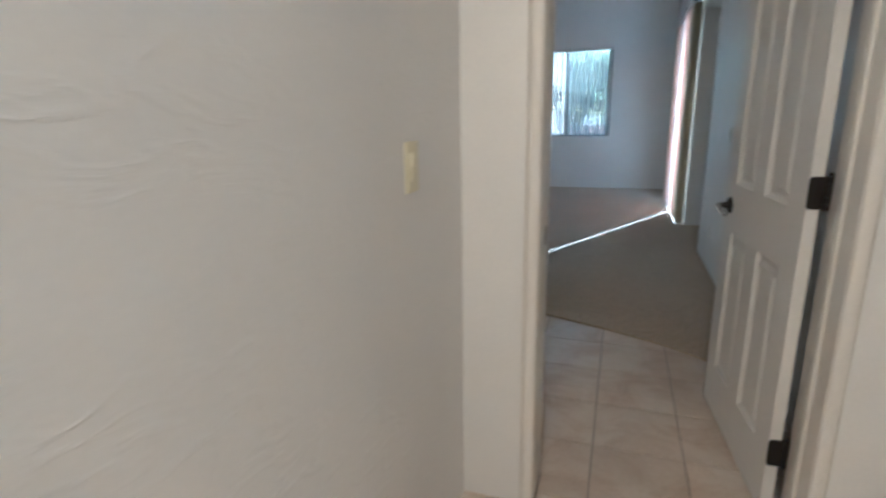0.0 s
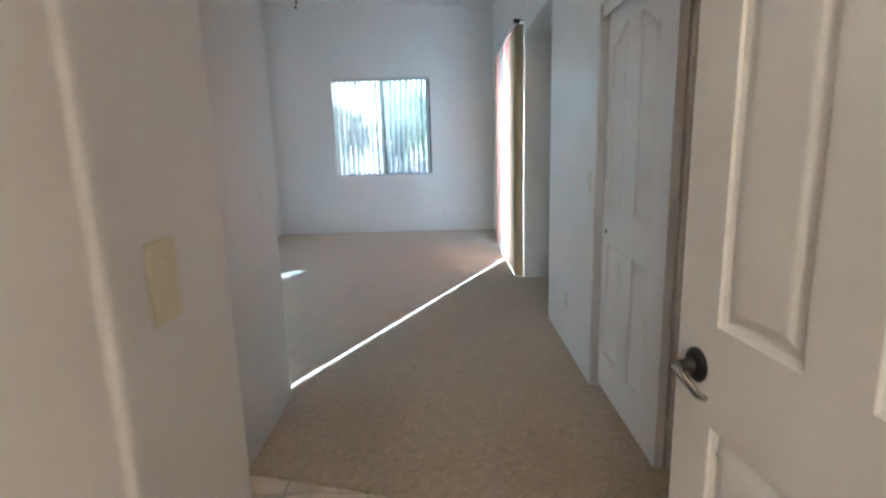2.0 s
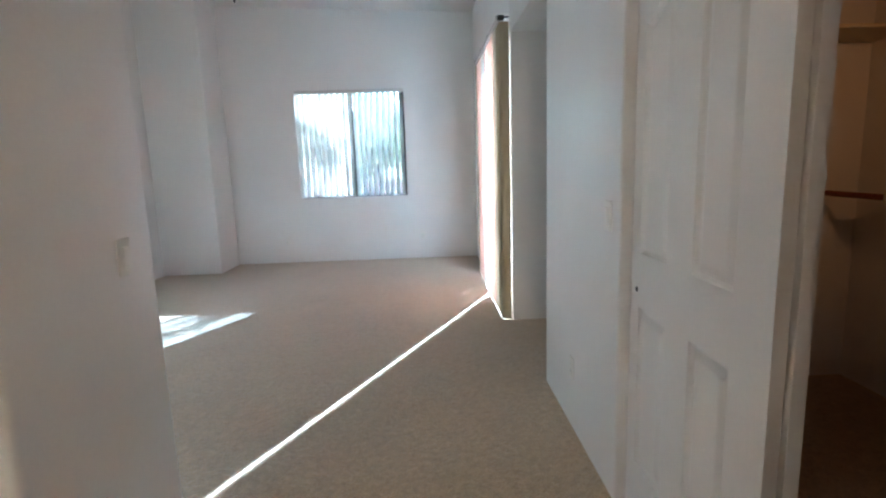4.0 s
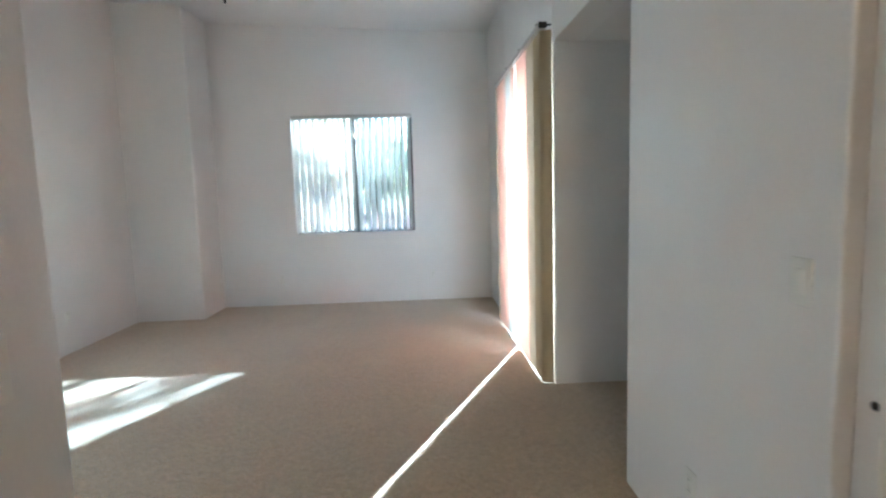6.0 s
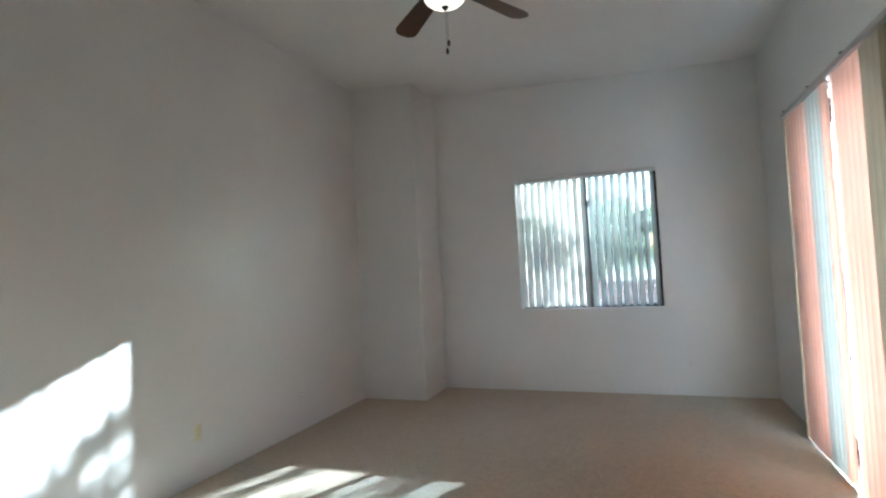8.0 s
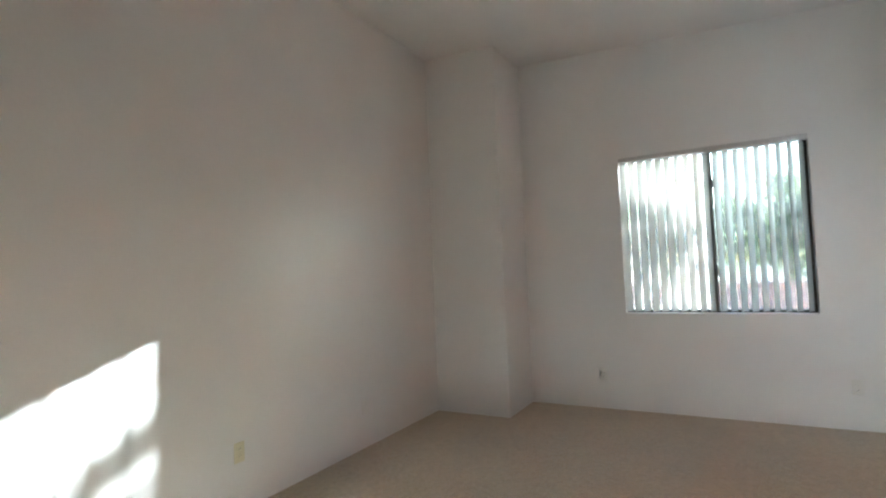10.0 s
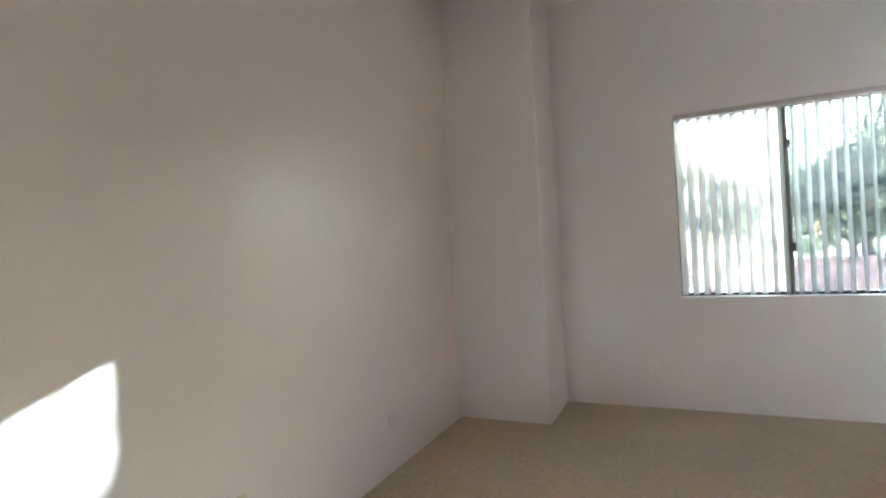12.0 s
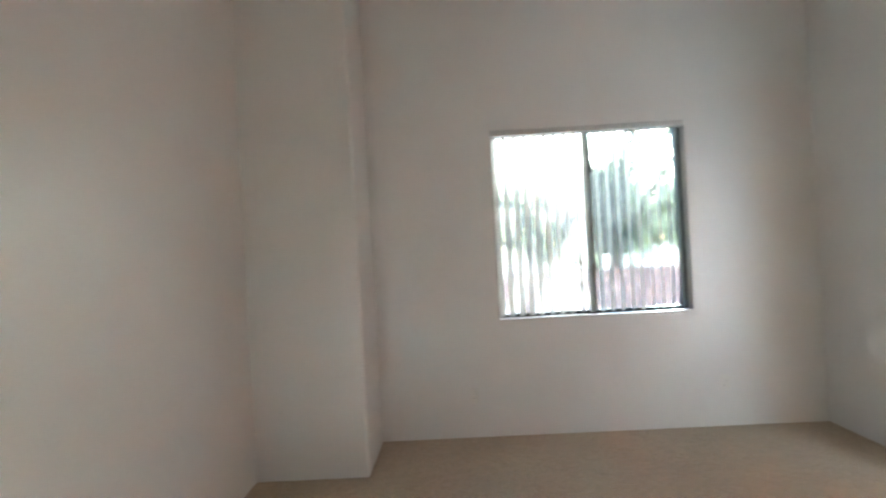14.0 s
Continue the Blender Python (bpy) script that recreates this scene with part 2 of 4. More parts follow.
# ---------------------------------------------------------------- mesh helpers


def finish(name, bm, mat, smooth=False):
    bmesh.ops.recalc_face_normals(bm, faces=bm.faces)
    me = bpy.data.meshes.new(name)
    bm.to_mesh(me)
    bm.free()
    me.materials.append(mat)
    if smooth:
        for p in me.polygons:
            p.use_smooth = True
        me.set_sharp_from_angle(angle=radians(40))
    return new(name, me)


def part(name, bm, mat, parent, label="", smooth=True):
    ob = finish(name, bm, mat, smooth)
    ob.parent = parent
    if label:
        tagged(ob, label)
    return ob


def empty(name, label, category, at=(0, 0, 0), group="", kind=""):
    e = new(name)
    e.location = at
    e.empty_display_size = 0.1
    return tagged(e, label, category, group, kind)


def thing(name, bm, mat, label, category, group="", smooth=True, kind=""):
    return tagged(finish(name, bm, mat, smooth), label, category, group, kind)


def box(bm, x0, y0, z0, x1, y1, z1, bevel=0.0, seg=2):
    g = bmesh.ops.create_cube(bm, size=1, matrix=Matrix.Translation(((x0 + x1) / 2, (y0 + y1) / 2, (z0 + z1) / 2)) @ Matrix.Diagonal((abs(x1 - x0), abs(y1 - y0), abs(z1 - z0), 1)))
    if bevel:
        es = {e for v in g["verts"] for e in v.link_edges}
        bmesh.ops.bevel(bm, geom=list(es), offset=bevel, segments=seg, profile=0.5, affect="EDGES")
    return bm


def solid(*a, **k):
    return box(bmesh.new(), *a, **k)


def rounded(points):
    """Outline from (x, y, r) corners, each rounded with radius r."""
    out, n = [], len(points)
    for i, (x, y, r) in enumerate(points):
        p = Vector((x, y))
        if not r:
            out.append((x, y))
            continue
        a = (Vector(points[i - 1][:2]) - p).normalized()
        b = (Vector(points[(i + 1) % n][:2]) - p).normalized()
        for k in range(6):
            s = k / 5
            out.append(tuple((1 - s) ** 2 * (p + a * r) + 2 * s * (1 - s) * p + s * s * (p + b * r)))
    return out


def prism(bm, outline, z0, z1, m=None):
    """A straight solid over an outline."""
    lo = [bm.verts.new((x, y, z0)) for x, y in outline]
    hi = [bm.verts.new((x, y, z1)) for x, y in outline]
    n = len(outline)
    bm.faces.new(lo[::-1])
    bm.faces.new(hi)
    for i in range(n):
        bm.faces.new((lo[i], lo[(i + 1) % n], hi[(i + 1) % n], hi[i]))
    if m is not None:
        bmesh.ops.transform(bm, matrix=m, verts=lo + hi)
    return bm


def lathe(bm, profile, steps=24, m=None):
    """A turned solid from (r, z) rows."""
    rings = []
    for r, z in profile:
        rings.append([bm.verts.new((max(r, 1e-4) * math.cos(2 * math.pi * k / steps), max(r, 1e-4) * math.sin(2 * math.pi * k / steps), z)) for k in range(steps)])
    for a, b in zip(rings, rings[1:]):
        for k in range(steps):
            bm.faces.new((a[k], a[(k + 1) % steps], b[(k + 1) % steps], b[k]))
    bm.faces.new(rings[0][::-1])
    bm.faces.new(rings[-1])
    if m is not None:
        bmesh.ops.transform(bm, matrix=m, verts=[v for r in rings for v in r])
    return bm


def tube(bm, path, radii, steps=10):
    """A round bar along a path."""
    pts = [Vector(p) for p in path]
    if not isinstance(radii, (list, tuple)):
        radii = [radii] * len(pts)
    rings = []
    up = Vector((0.13, 0.21, 0.97))
    for i, p in enumerate(pts):
        d = (pts[min(i + 1, len(pts) - 1)] - pts[max(i - 1, 0)]).normalized()
        s = d.cross(up)
        if s.length < 0.05:
            s = d.cross(Vector((1, 0, 0)))
        s.normalize()
        u = s.cross(d)
        rings.append([bm.verts.new(p + radii[i] * (math.cos(2 * math.pi * k / steps) * s + math.sin(2 * math.pi * k / steps) * u)) for k in range(steps)])
    for a, b in zip(rings, rings[1:]):
        for k in range(steps):
            bm.faces.new((a[k], a[(k + 1) % steps], b[(k + 1) % steps], b[k]))
    bm.faces.new(rings[0][::-1])
    bm.faces.new(rings[-1])
    return bm


def struct(name, bm, mat, label="", smooth=True):
    return tagged(finish(name, bm, mat, smooth), label, kind="structure")


# ---------------------------------------------------------------- the plan
XL, XR, YF = -2.969, 1.190, 10.157
XV, YV = 0.02, 2.864
XB, YB0, YB1 = -0.452, 3.90, 4.585
YC0, YC1, ZC = 3.27, 4.637, 1.985
YO0, YO1, ZO = 5.811, 7.05, 2.345
YS0, YS1, ZS = 7.12, 8.93, 2.42
WX0, WX1, WZ0, WZ1 = -1.265, 0.220, 0.902, 2.372
TOP = 3.62
R = 0.02

b = bmesh.new()
prism(b, rounded([(-0.13, -1.6, 0), (0.0, -1.6, 0), (0.0, 2.02, 0), (-0.13, 2.02, 0)]), -0.05, TOP)
struct("wall_hall_left", b, HALLWALL, "off-white skip-trowelled plaster wall")
b = bmesh.new()
box(b, 1.25, -1.6, -0.05, 1.39, 2.02, TOP)
struct("wall_hall_right", b, HALLWALL, "off-white skip-trowelled plaster wall")
b = bmesh.new()
box(b, -0.11, -1.74, -0.05, 1.39, -1.6, TOP)
struct("wall_hall_back", b, HALLWALL, "off-white plaster wall")
b = bmesh.new()
prism(b, [(-0.13, 2.02), (0.223, 2.02), (0.223, 2.19), (-0.13, 2.19)], -0.05, TOP)
prism(b, [(1.032, 2.02), (1.39, 2.02), (1.39, 2.19), (1.032, 2.19)], -0.05, TOP)
prism(b, [(0.223, 2.02), (1.032, 2.02), (1.032, 2.19), (0.223, 2.19)], 2.06, TOP)
struct("wall_entry", b, WALL, "off-white plaster wall around the bedroom doorway")
b = bmesh.new()
prism(b, rounded([(-0.12, 2.19, 0), (XV, 2.19, 0), (XV, YV, R), (-2.9, YV, 0), (-2.9, YV - 0.14, 0), (-0.12, YV - 0.14, 0)]), -0.05, TOP)
struct("wall_vestibule", b, WALL, "off-white plaster wall with rounded corner")
b = bmesh.new()
prism(b, rounded([(XB, YB1, R), (XL, YB1, 0), (XL, YB1 - 0.14, 0), (XB - 0.17, YB1 - 0.14, 0), (XB - 0.17, YB0, R), (XB, YB0, R)]), -0.05, TOP)
struct("wall_bath_end", b, WALL, "off-white plaster wall with rounded corners beside the bathroom")
b = bmesh.new()
box(b, XB - 0.17, YV, 2.45, XB, YB0, TOP)
struct("wall_bath_header", b, WALL, "off-white plaster header over the bathroom opening")
b = bmesh.new()
box(b, -3.04, YV - 0.14, -0.05, -2.9, YB1 - 0.14, TOP)
struct("wall_bath_left", b, WALL, "off-white bathroom wall")
b = bmesh.new()
box(b, XL - 0.14, YB1 - 0.14, -0.05, XL, YF + 0.2, TOP)
struct("wall_left", b, WALL, "off-white painted bedroom wall with a soft sheen")
b = bmesh.new()
prism(b, rounded([(XL, 9.526, 0), (-2.22, 9.526, R), (-2.22, YF, 0), (XL, YF, 0)]), -0.05, TOP)
struct("wall_column", b, WALL, "off-white boxed-out corner column with rounded edge")
b = bmesh.new()
for x0, x1, z0, z1 in ((XL, WX0, -0.05, TOP), (WX1, XR, -0.05, TOP), (WX0, WX1, -0.05, WZ0), (WX0, WX1, WZ1, TOP)):
    box(b, x0, YF, z0, x1, YF + 0.2, z1)
struct("wall_far", b, WALL, "off-white painted wall with a square window opening")
b = bmesh.new()
TX = XR + 0.2
prism(b, rounded([(XR, 2.19, 0), (TX, 2.19, 0), (TX, YC0, 0), (XR, YC0, 0.012)]), -0.05, TOP)
prism(b, [(XR, YC0), (TX, YC0), (TX, YC1), (XR, YC1)], ZC, TOP)
prism(b, rounded([(XR, YC1, 0.012), (TX, YC1, 0), (TX, YO0, 0), (XR, YO0, R)]), -0.05, TOP)
prism(b, [(XR, YO0), (TX, YO0), (TX, YO1), (XR, YO1)], ZO, TOP)
prism(b, rounded([(XR, YO1, R), (TX, YO1, 0), (TX, YS0, 0), (XR, YS0, 0.012)]), -0.05, TOP)
prism(b, [(XR, YS0), (TX, YS0), (TX, YS1), (XR, YS1)], ZS, TOP)
prism(b, rounded([(XR, YS1, 0.012), (TX, YS1, 0), (TX, YF + 0.2, 0), (XR, YF + 0.2, 0)]), -0.05, TOP)
struct("wall_right", b, WALL, "off-white painted wall with closet, passage and patio door openings")
for nm, q in (("wall_passage_far", (TX, YO1, 2.7, YO1 + 0.14)), ("wall_passage_end", (2.56, YO0, 2.7, YO1))):
    struct(nm, solid(q[0], q[1], -0.05, q[2], q[3], TOP), WALL, "off-white wall of a shallow side passage")
for nm, q in (("wall_closet_far", (TX, 5.70, 3.1, YO0)), ("wall_closet_end", (2.96, 3.10, 3.1, 5.70)), ("wall_closet_near", (TX, 2.98, 3.1, 3.10))):
    struct(nm, solid(q[0], q[1], -0.05, q[2], q[3], TOP), WALL, "off-white wall of the walk-in closet")

# ceilings
b = bmesh.new()
zl, zr = 3.507, 3.325
vs = [b.verts.new(p) for p in ((XL - 0.05, 2.1, zl), (XR + 0.05, 2.1, zr), (XR + 0.05, YF + 0.05, zr), (XL - 0.05, YF + 0.05, zl))]
f = b.faces.new(vs)
ex = bmesh.ops.extrude_face_region(b, geom=[f])
bmesh.ops.translate(b, verts=[v for v in ex["geom"] if isinstance(v, bmesh.types.BMVert)], vec=(0, 0, 0.06))
struct("ceiling", b, CEIL, "white, gently sloping bedroom ceiling", False)
for nm, q in (("ceiling_hall", (-0.05, -1.65, 2.74, 1.30, 2.06)), ("ceiling_bathroom", (-2.95, YV - 0.05, 2.60, XB - 0.10, YB1 - 0.10)),
              ("ceiling_closet", (TX - 0.02, 3.05, 2.60, 3.0, 5.75)), ("ceiling_passage", (TX, YO0 - 0.05, ZO, 2.6, YO1 + 0.05))):
    struct(nm, solid(q[0], q[1], q[2], q[3], q[4], q[2] + 0.06), CEIL, "plain white ceiling", False)
b = bmesh.new()
box(b, -3.7, -2.2, TOP, 1.95, 10.9, TOP + 0.25)
box(b, 1.95, -2.2, TOP, 3.6, 7.3, TOP + 0.25)
struct("roof", b, EXTERIOR, "flat stucco roof edge over the house", False)

# floors
SEAM = [(-0.62, 3.935), (-0.36, 3.885), (0.08, 3.768), (0.417, 3.640), (0.753, 3.482), (0.975, 3.326), (1.194, 3.150)]
b = bmesh.new()
box(b, -3.2, -1.8, -0.30, 3.2, 10.4, -0.006)
floor = struct("floor", b, GROUT, "cream ceramic tile floor with narrow grout joints", False)
b = bmesh.new()


def sheet(bm, pts, z):
    lo = [bm.verts.new((x, y, -0.004)) for x, y in pts]
    hi = [bm.verts.new((x, y, z)) for x, y in pts]
    bm.faces.new(hi)
    for i in range(len(pts)):
        j = (i + 1) % len(pts)
        bm.faces.new((lo[i], lo[j], hi[j], hi[i]))


CZ = 0.009
sheet(b, [(XL, YB1), (XB, YB1), (XR, YB1), (XR, YF), (XL, YF)], CZ)
seam = [(x, y) for x, y in SEAM if XB < x < XR]
sheet(b, [(XB, 3.903)] + seam + [(XR, 3.153), (XR, YB1), (XB, YB1)], CZ)
sheet(b, [(XR, YC0), (XR + 0.2, YC0), (XR + 0.2, 3.1), (2.96, 3.1), (2.96, 5.7), (XR + 0.2, 5.7), (XR + 0.2, YC1), (XR, YC1)], CZ)
sheet(b, [(XR, YO0), (2.56, YO0), (2.56, YO1), (XR, YO1)], CZ)
struct("floor_carpet", b, CARPET, "beige cut-pile wall-to-wall carpet", False)

# ---------------------------------------------------------------- entry door
b = bmesh.new()
JL, JR = 0.241, 1.010
box(b, 0.223, 2.005, 0, JL, 2.20, 2.06, 0.002)
door_frame = struct("door_frame", b, TRIM, "cream painted door frame with narrow eased casing")
part("jamb", solid(JR, 2.005, 0, 1.032, 2.20, 2.06, 0.002), TRIM, door_frame)
part("head", solid(JL, 2.005, 2.04, JR, 2.20, 2.06, 0.002), TRIM, door_frame)
part("stop", solid(JR - 0.010, 2.085, 0, JR, 2.120, 2.04, 0.002), TRIM, door_frame)


def casing(xa, xb, y0, side):
    """Upright casing: nearly flat, its edges eased."""
    w = xb - xa
    prof = [(0, 0), (1, 0), (1, 0.016), (0.97, 0.020), (0.90, 0.022), (0.45, 0.022), (0.30, 0.020), (0.20, 0.014), (0.10, 0.008), (0.04, 0.006), (0, 0.004)]
    bm = bmesh.new()
    out = [(xa + w * (u if side > 0 else 1 - u), y0 - d) for u, d in prof]
    return prism(bm, out, 0, 2.115)


part("casing", casing(0.194, 0.239, 2.02, 1), TRIM, door_frame)
part("casing", casing(1.012, 1.057, 2.02, -1), TRIM, door_frame)
part("casing", solid(0.198, 2.004, 2.043, 1.057, 2.02, 2.115, 0.004), TRIM, door_frame)
part("casing", solid(1.013, 2.19, 0, 1.08, 2.205, 2.10, 0.004), TRIM, door_frame)
part("casing", solid(0.175, 2.19, 0, 0.242, 2.205, 2.10, 0.004), TRIM, door_frame)
sp = part("strike_plate", solid(JL + 0.0005, 2.135, 0.885, JL + 0.003, 2.165, 0.945, 0.001), NICKEL, door_frame, "dark nickel strike plate")


def arch_outline(x0, x1, z0, z1, rise, side):
    """A door panel; its top sweeps up towards one side."""
    pts = [(x0, z0), (x1, z0)]
    k = 10
    for i in range(k + 1):
        s = i / k
        x = x1 + (x0 - x1) * s
        u = s if side > 0 else 1 - s
        pts.append((x, z1 - rise * (0.5 - 0.5 * math.cos(math.pi * u)) if rise else z1))
    return pts


def inset(pts, d):
    n, out = len(pts), []
    for i in range(n):
        p, a, c = Vector(pts[i]), Vector(pts[i - 1]), Vector(pts[(i + 1) % n])
        e1, e2 = (p - a), (c - p)
        if e1.length < 1e-6 or e2.length < 1e-6:
            out.append(tuple(p))
            continue
        e1.normalize(), e2.normalize()
        n1, n2 = Vector((-e1.y, e1.x)), Vector((-e2.y, e2.x))
        q = n1 + n2
        q = q / max(q.dot(n1), 0.3)
        out.append(tuple(p + q * d))
    return out


def door_face(bm, W, H, cols, rows, y, out):
    """One moulded face of a door in the xz plane at depth y; out is the way it looks (+1 or -1 along y)."""
    def flat(pts):
        bm.faces.new([bm.verts.new((x, y, z)) for x, z in pts])

    edges = [0.0] + [x for c in cols for x in c[:2]] + [W]
    for a, c in zip(edges[::2], edges[1::2]):
        flat([(a, 0), (c, 0), (c, H), (a, H)])
    for x0, x1, side in cols:
        flat([(x0, 0), (x1, 0), (x1, rows[0][0]), (x0, rows[0][0])])
        for k, (z0, z1, rise) in enumerate(rows):
            pts = arch_outline(x0, x1, z0, z1, rise, side)
            rings = [(pts, 0), (inset(pts, 0.003), -0.006), (inset(pts, 0.012), -0.013), (inset(pts, 0.020), -0.013), (inset(pts, 0.040), -0.004), (inset(pts, 0.046), -0.003)]
            loops = [[bm.verts.new((x, y + out * d, z)) for x, z in ring] for ring, d in rings]
            for a, c in zip(loops, loops[1:]):
                for q in range(len(a)):
                    bm.faces.new((a[q], a[(q + 1) % len(a)], c[(q + 1) % len(a)], c[q]))
            bm.faces.new(loops[-1])
            above = rows[k + 1][0] if k + 1 < len(rows) else H
            tops = pts[2:]
            for a, c in zip(tops, tops[1:]):
                flat([a, c, (c[0], above), (a[0], above)])


def moulded_door(W, H, T, stile=0.10, mull=0.085):
    """A four-panel moulded door slab: x 0..W, z 0..H, y 0..T."""
    bm = bmesh.new()
    pw = (W - 2 * stile - mull) / 2
    rows = ((0.205, 0.80, 0.0), (0.995, H - 0.115, 0.08))
    cols = ((stile, stile + pw, 1), (W - stile - pw, W - stile, -1))
    door_face(bm, W, H, cols, rows, 0.0, -1)
    door_face(bm, W, H, cols, rows, T, 1)
    for rim in (((0, 0), (W, 0)), ((W, 0), (W, H)), ((W, H), (0, H)), ((0, H), (0, 0))):
        bm.faces.new([bm.verts.new((x, yy, z)) for (x, z), yy in ((rim[0], 0), (rim[1], 0), (rim[1], T), (rim[0], T))])
    bmesh.ops.remove_doubles(bm, verts=bm.verts, dist=0.0002)
    return bm


DOOR_TURN = 95.4
hinge = (0.990, 2.206)
door_1 = empty("door_1", "white four-panel moulded door standing open", "door", (hinge[0], hinge[1], 0.012), kind="structure")
door_1.rotation_euler = (0, 0, radians(DOOR_TURN))
bm = moulded_door(0.75, 2.02, 0.035, 0.12, 0.11)
slab = part("slab", bm, DOORP, door_1, smooth=False)


def lever(parent, x, z, y, way):
    """Rosette and curved lever on the face at depth y, looking along way (-1 or +1)."""
    m = Matrix.Translation((x, y, z)) @ Matrix.Rotation(radians(90 if way < 0 else -90), 4, "X")
    ros = part("rosette", lathe(bmesh.new(), [(0.033, 0), (0.034, 0.004), (0.028, 0.010), (0.016, 0.013), (0.012, 0.022), (0.011, 0.040)], 28, m), BRONZE, parent, "dark bronze door rosette")
    o = y + way * 0.045
    path = [(x, o - way * 0.008, z), (x - 0.004, o, z), (x - 0.026, o + way * 0.004, z - 0.002), (x - 0.050, o + way * 0.001, z - 0.014), (x - 0.072, o - way * 0.004, z - 0.026), (x - 0.088, o - way * 0.008, z - 0.024)]
    part("lever", tube(bmesh.new(), path, [0.011, 0.011, 0.009, 0.008, 0.0075, 0.006], 12), NICKEL, parent, "polished curved door lever")


lever(door_1, 0.680, 0.903, 0.035, 1)
lever(door_1, 0.680, 0.903, 0.0, -1)
for hz in (0.22, 1.050, 1.80):
    m = Matrix(((0, 0, 1, -0.0045), (1, 0, 0, 0), (0, 1, 0, hz), (0, 0, 0, 1)))
    leaf = rounded([(-0.006, -0.046, 0), (0.036, -0.046, 0.012), (0.036, 0.046, 0.012), (-0.006, 0.046, 0)])
    hg = part("hinge", prism(bmesh.new(), leaf, 0, 0.004, m), BRONZE, door_1, "black hinge leaf with rounded corners")
    for k in range(5):
        z0 = hz - 0.048 + 0.0194 * k
        part("knuckle", tube(bmesh.new(), [(-0.008, -0.012, z0), (-0.008, -0.012, z0 + 0.0184)], 0.008, 12), BRONZE, hg)
    part("pin_tip", lathe(bmesh.new(), [(0.007, 0), (0.008, 0.003), (0.004, 0.008)], 10, Matrix.Translation((-0.008, -0.012, hz + 0.0495))), BRONZE, hg)

# ---------------------------------------------------------------- closet doors
for k, (x0, y0) in enumerate(((1.238, 3.852), (1.282, 3.842))):
    d = empty("door_2" if k == 0 else "door_3", "white four-panel moulded sliding closet door" if k == 0 else "white sliding closet door pushed behind the other", "sliding door", (x0 + 0.035, y0, 0.022), kind="structure")
    d.rotation_euler = (0, 0, radians(90))
    part("slab", moulded_door(0.87, 1.985 - 0.03, 0.035, 0.155, 0.155), DOORP, d, smooth=False)
    if k == 0:
        m = Matrix.Translation((0.733, 0.036, 0.862)) @ Matrix.Rotation(radians(-90), 4, "X")
        part("finger_pull", lathe(bmesh.new(), [(0.010, -0.002), (0.010, 0.0008), (0.008, 0.0014), (0.0001, 0.0012)], 18, m), BRONZE, d, "small dark round finger pull")
b = bmesh.new()
box(b, 1.205, YC0, ZC - 0.055, 1.218, YC1, ZC + 0.0, 0.002)
box(b, 1.218, YC0, ZC - 0.012, 1.33, YC1, ZC - 0.002)
struct("trim_closet_track", b, DOORP, "white fascia board hiding the closet door track")

# ---------------------------------------------------------------- closet fittings
b = solid(TX + 0.002, 5.36, 1.93, 2.958, 5.70, 1.948, 0.002)
shelf_hi = thing("closet_shelf", b, SHELFW, "cream painted upper closet shelf board", "shelf", "closet shelves")
b = solid(TX + 0.002, 5.37, 1.605, 2.452, 5.70, 1.623, 0.002)
shelf_lo = thing("closet_shelf", b, SHELFW, "cream painted lower closet shelf with red rod beneath", "shelf", "closet shelves")
b = bmesh.new()
prof = rounded([(5.70, 1.50, 0), (5.70, 1.93, 0), (5.36, 1.93, 0.03), (5.345, 1.80, 0.05), (5.36, 1.57, 0.05), (5.46, 1.50, 0.05)])
prism(b, prof, 0, 0.018, Matrix(((0, 0, 1, 2.452), (1, 0, 0, 0), (0, 1, 0, 0), (0, 0, 0, 1))))
thing("shelf_side_panel", b, SHELFW, "cream shelf end panel with rounded corners", "shelf panel")
thing("closet_rod", tube(bmesh.new(), [(TX, 5.43, 1.565), (2.452, 5.43, 1.565)], 0.016, 14), RODWOOD, "red-stained wooden closet rod under the shelf", "closet rod", "closet rods")
for zz in (1.12,):
    thing("closet_rod", tube(bmesh.new(), [(2.70, 3.11, zz), (2.70, 5.69, zz)], 0.016, 14), RODWOOD, "dark wooden closet rod on the side wall", "closet rod", "closet rods")
    br = bmesh.new()
    prism(br, rounded([(2.96, 0.95, 0), (2.96, 1.16, 0), (2.68, 1.16, 0.02), (2.68, 1.09, 0.02)]), 5.20, 5.215, Matrix(((1, 0, 0, 0), (0, 0, 1, 0), (0, 1, 0, 0), (0, 0, 0, 1))))
    thing("rod_bracket", br, SHELFW, "cream rod bracket on the closet wall", "bracket")

# ---------------------------------------------------------------- bathroom
YW = YB1 - 0.14
vanity = empty("vanity_cabinet", "cherry-stained bathroom vanity cabinet with drawer fronts", "vanity", (-1.3, 4.2, 0))


def vpart(name, b, mat, label=""):
    o = part(name, b, mat, vanity, label)
    o.matrix_parent_inverse = Matrix.Translation((1.3, -4.2, 0))
    return o


